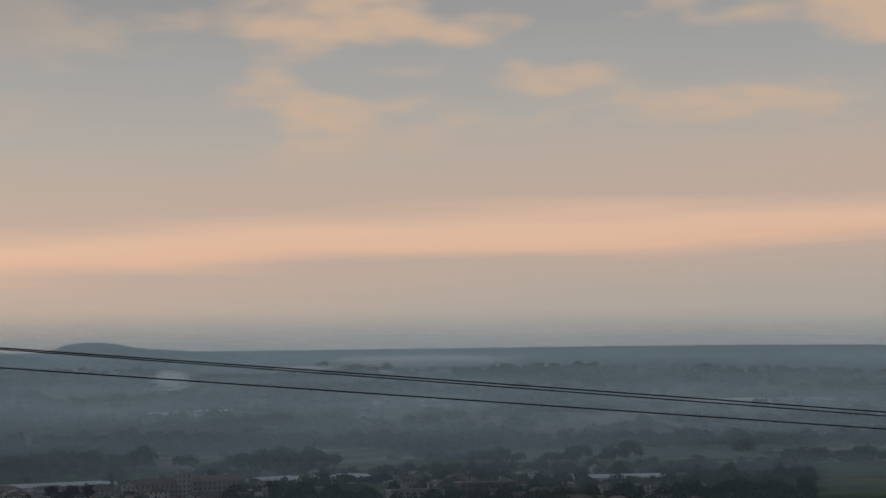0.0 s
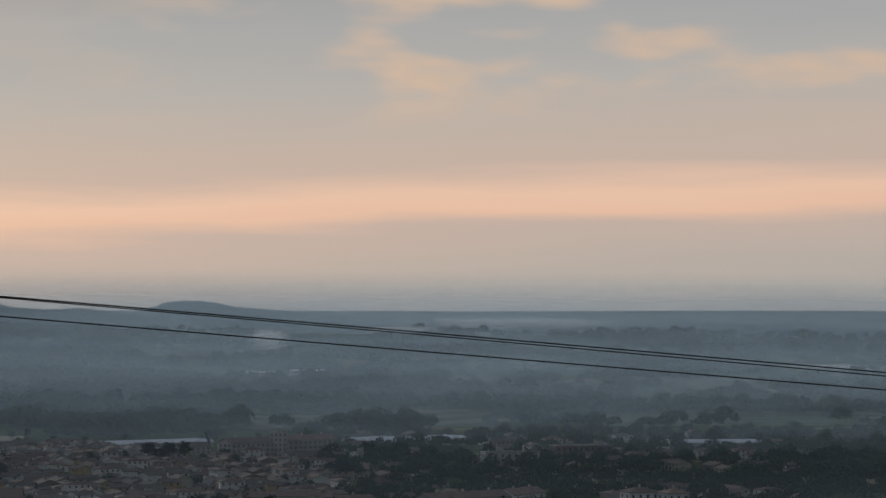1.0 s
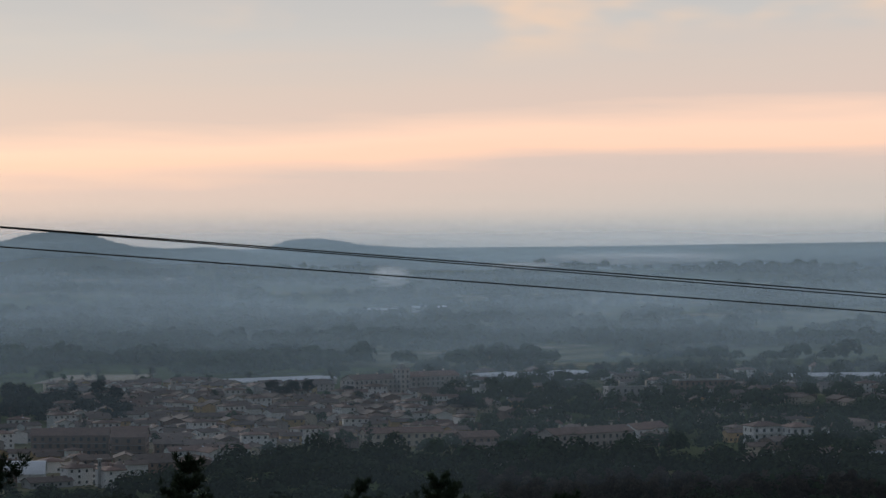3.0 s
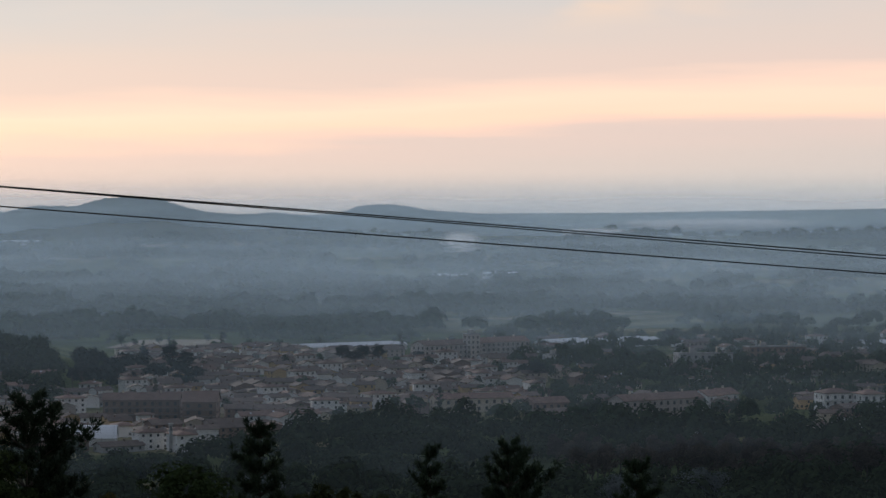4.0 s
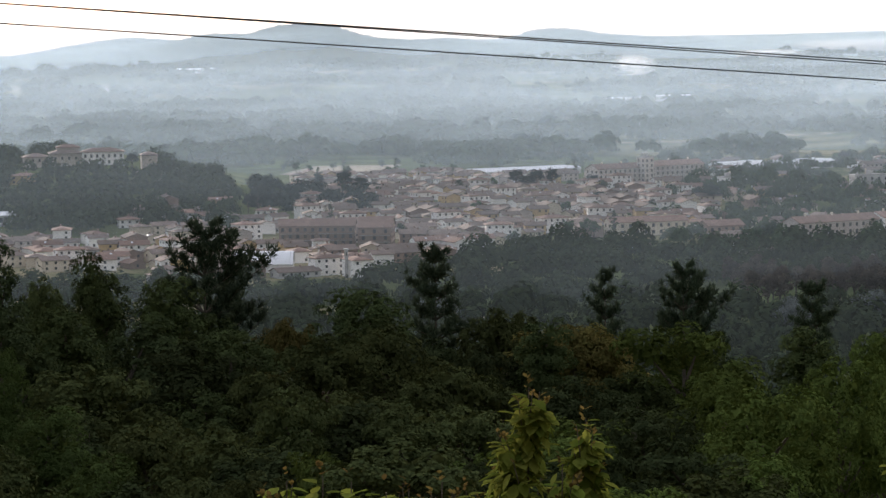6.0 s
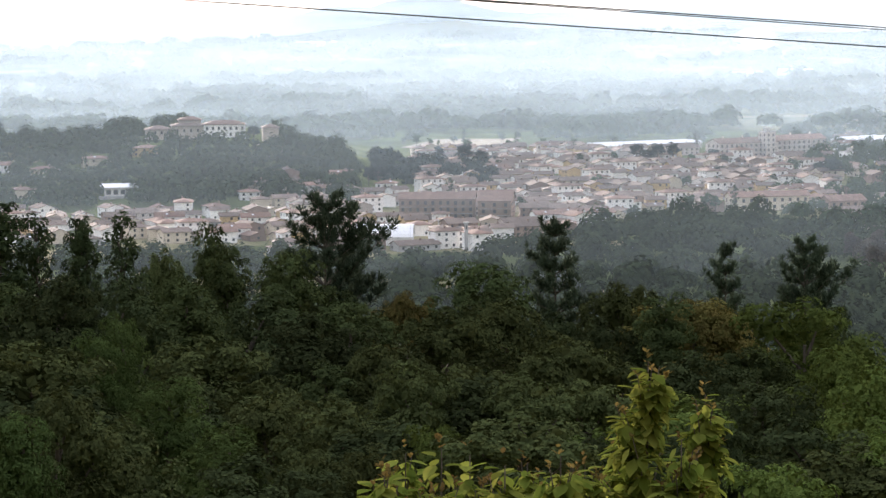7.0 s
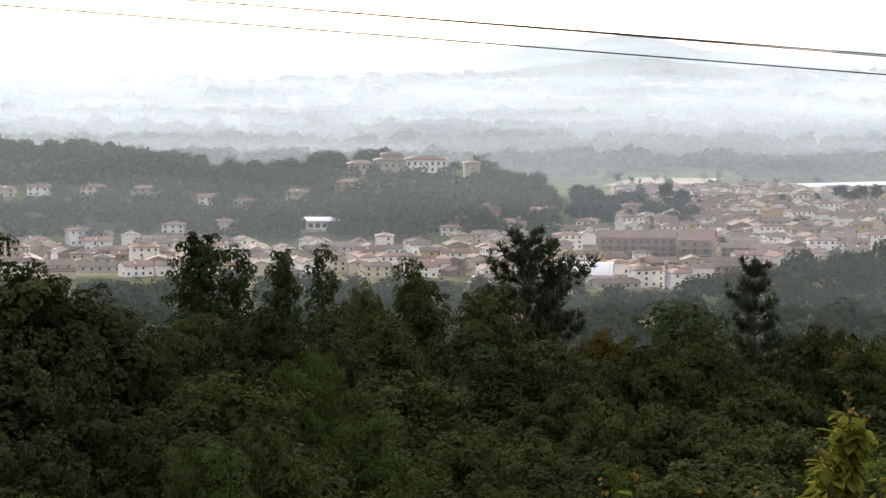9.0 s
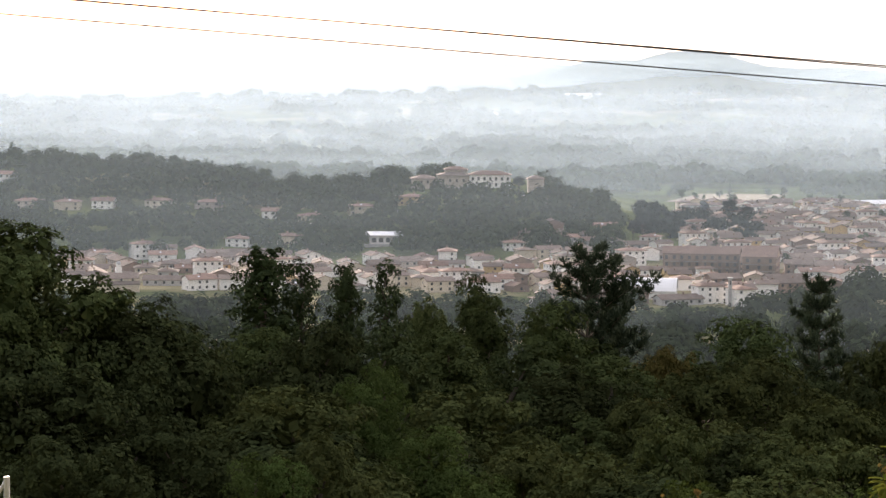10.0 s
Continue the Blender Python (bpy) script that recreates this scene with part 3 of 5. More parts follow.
def pine(seed, height, width, label, whorls=11, lean=0.0, loose=1.0, full=1.6):
    """Pine with tiers of upswept boughs carrying tufts of needles."""
    rng = np.random.default_rng(seed)
    root = thing("pine_tree", pose(0, 0, 0), label, "pine tree")
    bm = bmesh.new()
    limb(bm, (0, 0, -1.5), (0, 0, height * 0.97), height * 0.016, 0.03)
    C, D = [], []
    for k in range(whorls):
        h = 0.5 + 0.49 * (k / (whorls - 1)) ** 0.9
        reach = width * 0.5 * min(1.0, full * (1.04 - h) ** 0.55) * (0.75 + 0.35 * rng.uniform()) * loose
        for j in range(6):
            ang = j * math.tau / 6 + rng.uniform(-0.5, 0.5) + k
            L_ = reach * rng.uniform(0.55, 1.15) * (1 + lean * math.cos(ang))
            rise = L_ * rng.uniform(0.3, 0.75)
            p0 = np.array([0, 0, height * h])
            tip = p0 + np.array([math.cos(ang) * L_, math.sin(ang) * L_, rise])
            limb(bm, tuple(p0), tuple(tip), 0.05, 0.012, 5)
            m = max(4, int(L_ * 9))
            for q in np.linspace(0.3, 1.04, m):
                c = p0 + (tip - p0) * q + np.array([0, 0, 0.12 * L_ * (q - 0.5) ** 2]) + rng.normal(size=3) * 0.16 * (0.5 + L_ * 0.12)
                per = 20
                d = unit(rng.normal(size=(per, 3)) * 0.8 + (tip - p0) / max(L_, .3) * 0.5 + np.array([0, 0, 0.7]))
                C.append(np.repeat(c[None], per, 0))
                D.append(d)
    C, D = np.concatenate(C), np.concatenate(D)
    n = len(C)
    side = unit(np.cross(D, unit(rng.normal(size=(n, 3)))))
    ln = rng.uniform(0.28, 0.5, n)[:, None]
    v = np.stack([C - side * 0.02, C + D * ln * 0.6 - side * 0.03, C + D * ln, C + D * ln * 0.6 + side * 0.03], 1).reshape(-1, 3)
    raw("needles", v, np.arange(4 * n).reshape(-1, 4), M_LEAF["p"], root)
    part("trunk", bm, M_BARK, root)
    return root


def move_home(ob, m, group=""):
    ob.matrix_basis = m
    if group:
        ob["group"] = group


# foreground wood: x, y, height of the top, crown width, kind
FRONT = [(-17.5, 75.0, 95.7, 6.1, "b"), (-14.1, 78.0, 92.7, 5.2, "k"), (-17.0, 128.0, 90.6, 3.9, "a"), (-15.4, 130.0, 89.7, 2.9, "a"), (-13.5, 132.0, 89.5, 2.4, "a"), (-11.7, 133.0, 89.5, 2.6, "a"), (-10.2, 138.0, 87.5, 3.3, "o"), (-7.9, 140.0, 87.8, 3.7, "b"), (-2.3, 150.0, 88.4, 5.8, "P"), (1.9, 135.0, 86.2, 3.0, "y"), (5.5, 138.0, 87.4, 5.6, "b"), (10.1, 150.0, 86.9, 3.3, "p"), (12.8, 140.0, 85.9, 4.0, "o"), (14.7, 125.0, 86.7, 4.3, "y"), (20.6, 160.0, 84.8, 2.6, "p"), (24.4, 155.0, 85.3, 4.1, "P")]
# crowns of the slope below the skyline trees
MIDDLE = [(-8.5, 72.0, 90.9, 4.8, 'o'), (-7.6, 86.0, 90.0, 3.1, 'f'), (-7.5, 60.0, 90.8, 2.7, 'f'), (-5.2, 90.0, 88.9, 5.5, 'o'), (-5.2, 72.0, 89.9, 4.1, 'f'), (-2.7, 76.0, 89.3, 3.5, 'o'), (-0.6, 70.0, 89.5, 3.7, 'o'), (-3.1, 60.0, 90.4, 3.4, 'f'), (-6.2, 64.0, 90.2, 3.4, 'o'), (0.8, 100.0, 87.8, 4.0, 'o'), (2.7, 102.0, 88.3, 5.4, 'o'), (5.1, 106.0, 88.2, 5.1, 'o'), (2.9, 86.0, 88.7, 4.0, 'o'), (1.4, 82.0, 88.9, 3.3, 'o'), (6.6, 84.0, 88.1, 4.1, 'o'), (6.8, 96.0, 88.3, 4.5, 'o'), (9.8, 112.0, 86.9, 4.1, 'k'), (4.6, 82.0, 88.4, 3.8, 'o'), (11.8, 110.0, 87.3, 4.7, 'b'), (1.4, 60.0, 90.5, 2.5, 'l'), (0.1, 57.0, 90.5, 2.5, 'o'), (-1.2, 62.0, 89.9, 2.5, 'o'), (3.2, 64.0, 89.6, 3.1, 'k'), (4.6, 62.0, 89.8, 2.8, 'k'), (11.5, 98.0, 87.1, 4.4, 'k'), (14.6, 126.0, 86.6, 5.6, 'y'), (18.9, 120.0, 86.7, 6.3, 'l'), (14.7, 106.0, 86.8, 4.7, 'b'), (16.6, 96.0, 87.6, 3.9, 'l'), (14.9, 80.0, 89.1, 4.2, 'l'), (10.7, 66.0, 89.6, 4.0, 'k'), (12.0, 84.0, 88.0, 4.1, 'k'), (10.9, 60.0, 90.2, 3.2, 'l'), (8.3, 56.0, 90.2, 2.9, 'l'), (8.0, 66.0, 89.6, 2.9, 'k'), (-6.8, 134.0, 87.3, 4.3, 'b'), (-9.4, 132.0, 87.7, 4.0, 'b'), (-3.3, 126.0, 87.7, 4.8, 'b'), (-5.2, 120.0, 87.1, 6.3, 'k'), (-0.8, 120.0, 87.3, 5.6, 'b'), (-2.1, 110.0, 87.3, 6.2, 'k'), (-7.6, 116.0, 87.4, 5.6, 'b'), (5.5, 130.0, 86.7, 5.0, 'b'), (9.3, 128.0, 85.3, 4.4, 'k')]
RIGHT = [(30.7, 150.0, 84.7, 3.0, 'p'), (24.7, 105.0, 88.0, 4.0, 'l'), (26.1, 100.0, 88.4, 5.1, 'l'), (19.3, 90.0, 88.8, 3.6, 'l'), (22.6, 112.0, 86.6, 4.6, 'b')]
LEFT = [(-2.4, 147.0, 85.4, 5.2, 'b'), (-4.6, 144.0, 86.0, 4.6, 'b'), (24.6, 152.0, 82.9, 4.4, 'b'), (20.4, 156.0, 82.4, 3.8, 'k'), (-16.6, 75.0, 94.4, 4.6, 'b'), (-15.6, 77.0, 93.4, 4.4, 'k'), (-14.2, 79.0, 92.5, 4.4, 'k'), (-17.6, 72.0, 93.6, 4.6, 'k'), (-14.3, 66.0, 92.4, 4.2, 'k'), (-15.7, 82.0, 92.0, 4.6, 'k'), (-14.3, 86.0, 91.9, 4.0, 'b'), (-13.3, 72.0, 91.5, 3.8, 'k'), (-10.6, 78.0, 90.1, 4.7, 'o'), (-12.8, 84.0, 89.7, 2.9, 'l'), (-14.0, 66.0, 91.8, 4.0, 'k'), (-8.1, 60.0, 90.8, 2.7, 'f'), (-10.6, 66.0, 90.9, 3.5, 'k'), (-7.0, 62.0, 91.1, 3.0, 'o'), (-11.8, 58.0, 91.5, 3.3, 'k'), (-16.2, 72.0, 93.6, 3.5, 'b'), (-8.1, 84.0, 89.7, 3.7, 'f'), (-11.8, 104.0, 89.6, 5.0, 'k'), (-9.8, 106.0, 89.2, 4.7, 'k'), (-14.0, 108.0, 89.6, 4.8, 'b')]
TEMPLATE = {
    "o": [lobed_tree(11, 14, 5.2, "o", "dense dark green oak with a rounded crown", 13, 15, 85, 0.15, 0.5), lobed_tree(12, 14, 5.4, "o", "broad olive green oak with domed boughs", 11, 17, 90, 0.155, 0.52), lobed_tree(13, 14, 5.0, "o", "oak with rounded boughs and dark hollows", 14, 13, 85, 0.15, 0.48)],
    "k": [lobed_tree(14, 14, 5.2, "k", "oak with leaves darkened for deep shade", 13, 15, 85, 0.15, 0.5)],
    "b": [lobed_tree(21, 15, 5.0, "b", "mid green hornbeam with an uneven crown", 14, 13, 85, 0.14, 0.45), lobed_tree(22, 16, 4.8, "b", "leafy green hornbeam on the wooded slope", 16, 13, 80, 0.14, 0.4, "tall")],
    "a": [lobed_tree(31, 20, 4.6, "a", "tall alder with loose foliage", 24, 12, 48, 0.17, 0.5, "tall", thin=0.08), lobed_tree(32, 20, 4.4, "a", "slim alder with gaps in its crown", 20, 11, 45, 0.17, 0.5, "tall", thin=0.2)],
    "f": [lobed_tree(41, 12, 4.2, "f", "feathery fresh green locust tree", 19, 14, 90, 0.10, 0.3, "tall", 0.5)],
    "y": [lobed_tree(51, 14, 4.6, "y", "tree with leaves turning yellow and rust", 12, 13, 85, 0.14, 0.5)],
    "l": [lobed_tree(61, 12, 4.8, "l", "bright green young tree on the slope", 12, 14, 85, 0.14, 0.4)],
    "p": [pine(71, 18, 5.5, "dark pine with tiered boughs", 10), pine(72, 18, 5.0, "dark slender pine with open tiers", 9)],
    "P": [pine(73, 19, 7.0, "broad dark pine leaning its boughs to one side", 11, 0.3, 1.0, 1.8)],
}
# more trees of the same wood fill the slope below
fill = random.Random(17)
FILL = []
for row, d in enumerate((134, 114, 96, 80, 66, 55)):
    n = int(27 * d * 0.01745 / 6.4)
    for k in range(n):
        az = -13 + 27 * (k + 0.5 * (row % 2) + fill.uniform(-0.2, 0.2)) / n
        el = float(np.interp(az, [-13, -9, 4, 8, 14], [-5.1, -5.2, -5.55, -6.15, -6.9])) - 1.45 - 0.5 * row + fill.uniform(-0.35, 0.35)
        FILL.append((math.tan(radians(az)) * d, d + fill.uniform(-4, 4), 100 + d * math.tan(radians(el)), fill.uniform(4.7, 6.3), fill.choice("okbkkf" if az < 5 else "okbkly")))
used = {}
for x, y, top, width, kind in FRONT + MIDDLE + RIGHT + LEFT + FILL:
    i = used.get(kind, 0)
    used[kind] = i + 1
    src = TEMPLATE[kind][i % len(TEMPLATE[kind])]
    size = {"o": (14, 5.2), "k": (14, 5.2), "b": (15.5, 4.9), "a": (20, 4.5), "f": (12, 4.2), "y": (14, 4.6), "l": (12, 4.8), "p": (18, 5.2), "P": (19, 7.0)}[kind]
    gz = float(ground_z(x, y))
    h = top - gz + 0.4
    wide = min(width / size[1] * ({"p": 1.4, "P": 1.25, "a": 1.35}.get(kind, 1.12)), h / size[0] * 1.35)
    m = pose(x, y, gz, 0, 0, (0 if kind == "P" else i * 77 % 360)) @ Matrix.Diagonal((wide, wide, h / size[0], 1))
    if i < len(TEMPLATE[kind]):
        move_home(src, m, "trees of the wooded slope")
    else:
        ob = copy_thing(src, pose(0, 0, 0))
        ob.matrix_basis = m
        ob["group"] = "trees of the wooded slope"


def sapling(x, y, top, width, seed, label, big=0.165, count=150):
    """Young tree with large drooping leaves on a thin stem and rusty new shoots."""
    rng = np.random.default_rng(seed)
    gz = float(ground_z(x, y))
    h = top - gz
    root = thing("sapling", pose(x, y, gz), label, "sapling", "saplings on the slope")
    bm = bmesh.new()
    limb(bm, (0, 0, -0.3), (0, 0, h * 0.6), 0.025, 0.016)
    limb(bm, (0, 0, h * 0.6), (0.02, 0, h * 0.97), 0.016, 0.005)
    part("stem", bm, M_BARK, root)
    tips = [(np.array([0, 0, h * 0.75]), np.array([0.0, 0.0, h]))]
    for k in range(20):
        a, b = rng.uniform(0, math.tau), rng.uniform(0.56, 0.93)
        r = width * 0.62 * rng.uniform(0.6, 1.0) * min(1, (1.0 - b) * 2.6)
        p0, p1 = np.array([0, 0, h * b * 0.9]), np.array([math.cos(a) * r, math.sin(a) * r, h * min(0.97, b + 0.06)])
        bm = bmesh.new()
        limb(bm, tuple(p0), tuple(p1), 0.012, 0.004, 5)
        part("branch", bm, M_BARK, root)
        tips.append((p0, p1))
    V, Fc, V2, F2 = [], [], [], []
    for k in range(count):
        p0, p1 = tips[k % len(tips)]
        q = rng.uniform(0.1, 1.0)
        c = p0 + (p1 - p0) * q
        a = rng.uniform(0, math.tau)
        out_ = np.array([math.cos(a), math.sin(a), 0])
        young = q > 0.86
        s = big * rng.uniform(0.7, 1.25) * (0.34 if young else 1)
        d = out_ * rng.uniform(0.5, 1) + np.array([0, 0, rng.uniform(0.6, 1.4) if young else rng.uniform(-1.15, 0.35)])
        d /= np.linalg.norm(d)
        side = np.cross(d, [0, 0, 1])
        side /= max(0.1, np.linalg.norm(side))
        nn = np.cross(side, d)
        c = c + d * s * 0.35
        tgtV, tgtF = (V2, F2) if young else (V, Fc)
        base = len(tgtV)
        for u, w in ((0, 0.03), (0.25, 0.30), (0.55, 0.34), (0.8, 0.18), (1.0, 0.01)):
            mid = c + d * s * u - nn * s * 0.25 * u * u
            for sgn in (-1, 0, 1):
                tgtV.append(mid + side * s * w * sgn + nn * s * (0.08 if sgn else 0))
        for r_ in range(4):
            for cc in range(2):
                o = base + r_ * 3 + cc
                tgtF.append((o, o + 1, o + 4, o + 3))
    raw("foliage", V, Fc, M_LEAF["s"], root, True)["kind"] = "stuff"
    if V2:
        raw("rusty_shoot", V2, F2, M_LEAF["t"], root, True)["kind"] = "stuff"


SAPLINGS = [(2.6, 26.0, 96.7, 1.21), (3.2, 26.5, 96.3, 0.59), (0.6, 24.0, 96.2, 0.82), (1.1, 23.0, 96.2, 0.79), (1.6, 23.5, 96.2, 0.71), (7.4, 30.0, 96.6, 0.73), (0.1, 24.0, 96.0, 0.78), (0.3, 25.0, 96.0, 0.76), (0.9, 25.5, 95.9, 0.77), (1.4, 25.0, 95.9, 0.76), (2.0, 26.0, 95.7, 0.79), (2.5, 27.0, 95.9, 0.76), (2.8, 25.0, 96.1, 0.76)]
for k, (x, y, top, width) in enumerate(SAPLINGS):
    sapling(x, y, top, width, 300 + k, "yellow-green sapling with large drooping leaves", count=int(230 + width * 420))

# galvanised post with a stay at the edge of the garden
post = thing("metal_post", pose(-6.8, 30.0, 90.9), "grey galvanised post with a slanting stay", "post")
bm = bmesh.new()
limb(bm, (0, 0, -0.5), (0, 0, 4.42), 0.035, 0.035, 10)
part("pole", bm, M_STEEL, post)
bm = bmesh.new()
limb(bm, (-0.4, 0, 3.7), (-0.02, 0, 4.36), 0.02, 0.02, 8)
part("stay", bm, M_STEEL, post)

# ---- overhead cables ----


def cable(z0, slope, sag, y0, label, r=0.011, yturn=0.0):
    """One span of overhead line, hanging a little between supports out of sight."""
    cu = bpy.data.curves.new("cable", "CURVE")
    cu.dimensions = "3D"
    sp = cu.splines.new("POLY")
    xs = np.linspace(-45, 55, 61)
    sp.points.add(len(xs) - 1)
    for p_, x in zip(sp.points, xs):
        p_.co = (x, y0 + yturn * x, z0 + slope * x + sag * x * x, 1)
    cu.bevel_depth, cu.bevel_resolution = r, 2
    cu.materials.append(M_CABLE)
    ob = new("cable", cu)
    tagged(ob, label, "cable", "overhead cables")


cable(100.080, -0.07691, -0.000086, 40.0, "thin black overhead cable", 0.0095)
cable(100.068, -0.07971, -0.000086, 40.3, "thin black overhead cable close beside another", 0.0085)
cable(99.796, -0.07679, 0.000001, 40.1, "thin black overhead cable below a pair", 0.0095)

# ---- buildings ----


def window(root, x, y, z, w, h, facing, sill=True, shutters=False):
    """Recessed-looking opening: dark pane in a frame, with sill and open shutters. facing: 0 front, 1 right, 2 back, 3 left."""
    key = (round(w, 2), round(h, 2), shutters)
    if key not in WINDOW_MESH:
        bm = box_bm(-w / 2, w / 2, -0.04, 0.04, 0, h)
        a = bpy.data.meshes.new("window")
        bm.to_mesh(a)
        bm.free()
        a.materials.append(M_GLASS)
        bm = box_bm(-w / 2 - 0.1, w / 2 + 0.1, -0.16, 0.04, -0.12, 0)
        if shutters:
            box(bm, -w / 2 - 0.1 - w * 0.5, -w / 2 - 0.02, -0.09, -0.03, 0, h)
            box(bm, w / 2 + 0.02, w / 2 + 0.1 + w * 0.5, -0.09, -0.03, 0, h)
        b = bpy.data.meshes.new("shutters" if shutters else "sill")
        bm.to_mesh(b)
        bm.free()
        b.materials.append(M_SHUTTER if shutters else M_CONCRETE)
        WINDOW_MESH[key] = (a, b)
    a, b = WINDOW_MESH[key]
    o = new("window", a)
    o.parent = root
    o.matrix_local = pose(x, y, z, 0, 0, facing * 90)
    if sill:
        s = new(b.name.split(".")[0], b)
        s.parent = o


WINDOW_MESH = {}


def gable_roof(w, d, z, rise, over=0.6, thick=0.22):
    """Two tiled slopes with eaves; the ridge runs along x."""
    bm = bmesh.new()
    e = d / 2 + over
    drop = rise * over / (d / 2)
    prism(bm, [(-e, z - drop), (0, z + rise), (e, z - drop), (e, z - drop + thick), (0, z + rise + thick * 1.2), (-e, z - drop + thick)], -w / 2 - over, w / 2 + over)
    bmesh.ops.recalc_face_normals(bm, faces=bm.faces)
    return bm


def hip_roof(w, d, z, rise, over=0.7, thick=0.25):
    bm = bmesh.new()
    a, b = w / 2 + over, d / 2 + over
    r = max(0.3, a - b)
    lo = [bm.verts.new(p) for p in ((-a, -b, z), (a, -b, z), (a, b, z), (-a, b, z))]
    mi = [bm.verts.new(p) for p in ((-a, -b, z + thick), (a, -b, z + thick), (a, b, z + thick), (-a, b, z + thick))]
    p, q = bm.verts.new((-r, 0, z + rise)), bm.verts.new((r, 0, z + rise))
    bm.faces.new(lo[::-1])
    for i in range(4):
        bm.faces.new((lo[i], lo[(i + 1) % 4], mi[(i + 1) % 4], mi[i]))
    bm.faces.new((mi[0], mi[1], q, p))
    bm.faces.new((mi[1], mi[2], q))
    bm.faces.new((mi[2], mi[3], p, q))
    bm.faces.new((mi[3], mi[0], p))
    return bm


def house(at, w, d, storeys, wall, roof="gable", label="", tile=None, seed=0, group="houses of the town", name="house", shutters=False, chimney=True, rise=None, rows=True):
    """Plastered house: walls, tiled roof, chimney, windows with sills or shutters."""
    rng = random.Random(seed)
    root = thing(name, at, label, "house", group)
    h = storeys * 3.0 + 0.3
    rise = rise or d * 0.21
    bm = box_bm(-w / 2, w / 2, -d / 2, d / 2, -2.5, h)
    if roof == "gable":
        prism(bm, [(-d / 2, h), (d / 2, h), (0, h + rise)], -w / 2, w / 2)
    bmesh.ops.recalc_face_normals(bm, faces=bm.faces)
    part("wall", bm, M_WALLS[wall], root)
    rb = gable_roof(w, d, h, rise) if roof == "gable" else hip_roof(w, d, h, rise)
    ro = part("roof", rb, tile or M_TILE, root)
    if chimney:
        cx = w * rng.uniform(-0.3, 0.3)
        part("chimney", box(box_bm(cx - 0.35, cx + 0.35, -0.9, -0.3, h + rise * 0.4, h + rise + 1.0), cx - 0.45, cx + 0.45, -1.0, -0.2, h + rise + 1.0, h + rise + 1.15), M_WALLS["brick"], ro)
    if rng.random() < 0.35:
        sx, k = w * rng.uniform(-0.3, 0.3), rise / (d / 2)
        bm = box_bm(-0.5, 0.5, -0.6, 0.6, 0, 0.1)
        sk = part("skylight", bm, M_SKYLIGHT, ro)
        sk.matrix_local = Matrix.Translation((sx, -d * 0.25, h + rise * 0.5 + 0.28)) @ Euler((math.atan(k), 0, 0)).to_matrix().to_4x4()
    nx = max(2, int(w / 3.4))
    for s in range(storeys):
        for k in range(nx):
            if rng.random() < 0.12:
                continue
            window(root, -w / 2 + w * (k + 0.5) / nx, -d / 2, s * 3.0 + 1.1, 1.1, 1.5, 0, shutters, shutters)
        for k in range(2 if d > 8 else 1):
            for side in (1, 3):
                if rng.random() < 0.3:
                    window(root, (w / 2) * (1 if side == 1 else -1), -d / 2 + d * (k + 0.5) / (2 if d > 8 else 1), s * 3.0 + 1.1, 1.1, 1.5, side, False, False)
    return root


def at_ground(x, y, turn=0.0, sink=0.0):
    return pose(x, y, float(ground_z(x, y)) - sink, 0, 0, turn)


def apartment(x, y, turn, w, d, storeys, wall, label, balconies=0, roof="gable", tile=None, name="apartment_block", step=3.6):
    root = thing(name, at_ground(x, y, turn), label, "apartment block")
    h = storeys * 3.0 + 0.5
    bm = box_bm(-w / 2, w / 2, -d / 2, d / 2, -2.5, h)
    if roof == "gable":
        prism(bm, [(-d / 2, h), (d / 2, h), (0, h + d * 0.2)], -w / 2, w / 2)
    bmesh.ops.recalc_face_normals(bm, faces=bm.faces)
    part("wall", bm, M_WALLS[wall], root)
    if roof == "gable":
        part("roof", gable_roof(w, d, h, d * 0.2), tile or M_TILE, root)
    elif roof == "hip":
        part("roof", hip_roof(w, d, h, d * 0.2), tile or M_TILE, root)
    else:
        part("roof", box(box(box_bm(-w / 2 - 0.3, w / 2 + 0.3, -d / 2 - 0.3, d / 2 + 0.3, h, h + 0.35), -w / 4, -w / 4 + 3, -1.5, 1.5, h + .35, h + 2.6), -w / 2 - 0.3, w / 2 + 0.3, -d / 2 - 0.3, -d / 2, h + .35, h + 0.9), M_CONCRETE, root)
    n = max(2, int(w / step))
    for s in range(storeys):
        for k in range(n):
            window(root, -w / 2 + w * (k + 0.5) / n, -d / 2, s * 3.0 + 0.9, 1.3, 1.6, 0, False, False)
        for k in range(max(1, int(d / 4))):
            for side in (1, 3):
                window(root, (w / 2) * (1 if side == 1 else -1), -d / 2 + d * (k + 0.5) / max(1, int(d / 4)), s * 3.0 + 0.9, 1.3, 1.6, side, False, False)
        if balconies and s:
            for k in range(balconies):
                bx, bw = -w / 2 + w * (k + 0.5) / balconies, w / balconies * 0.42
                bm = box_bm(bx - bw, bx + bw, -d / 2 - 1.5, -d / 2, s * 3.0 - 0.1, s * 3.0 + 0.1)
                b = part("balcony", bm, M_CONCRETE, root)
                part("parapet", box_bm(bx - bw, bx + bw, -d / 2 - 1.5, -d / 2 - 1.38, s * 3.0 + 0.1, s * 3.0 + 1.0), M_WALLS[wall], b)
    for k in range(max(1, n // 4)):
        cx = -w / 2 + w * (k + 0.5) / max(1, n // 4)
        part("chimney", box_bm(cx - 0.4, cx + 0.4, -0.4, 0.4, h, h + d * 0.2 + 1.3), M_WALLS["cream"], root)
    return root


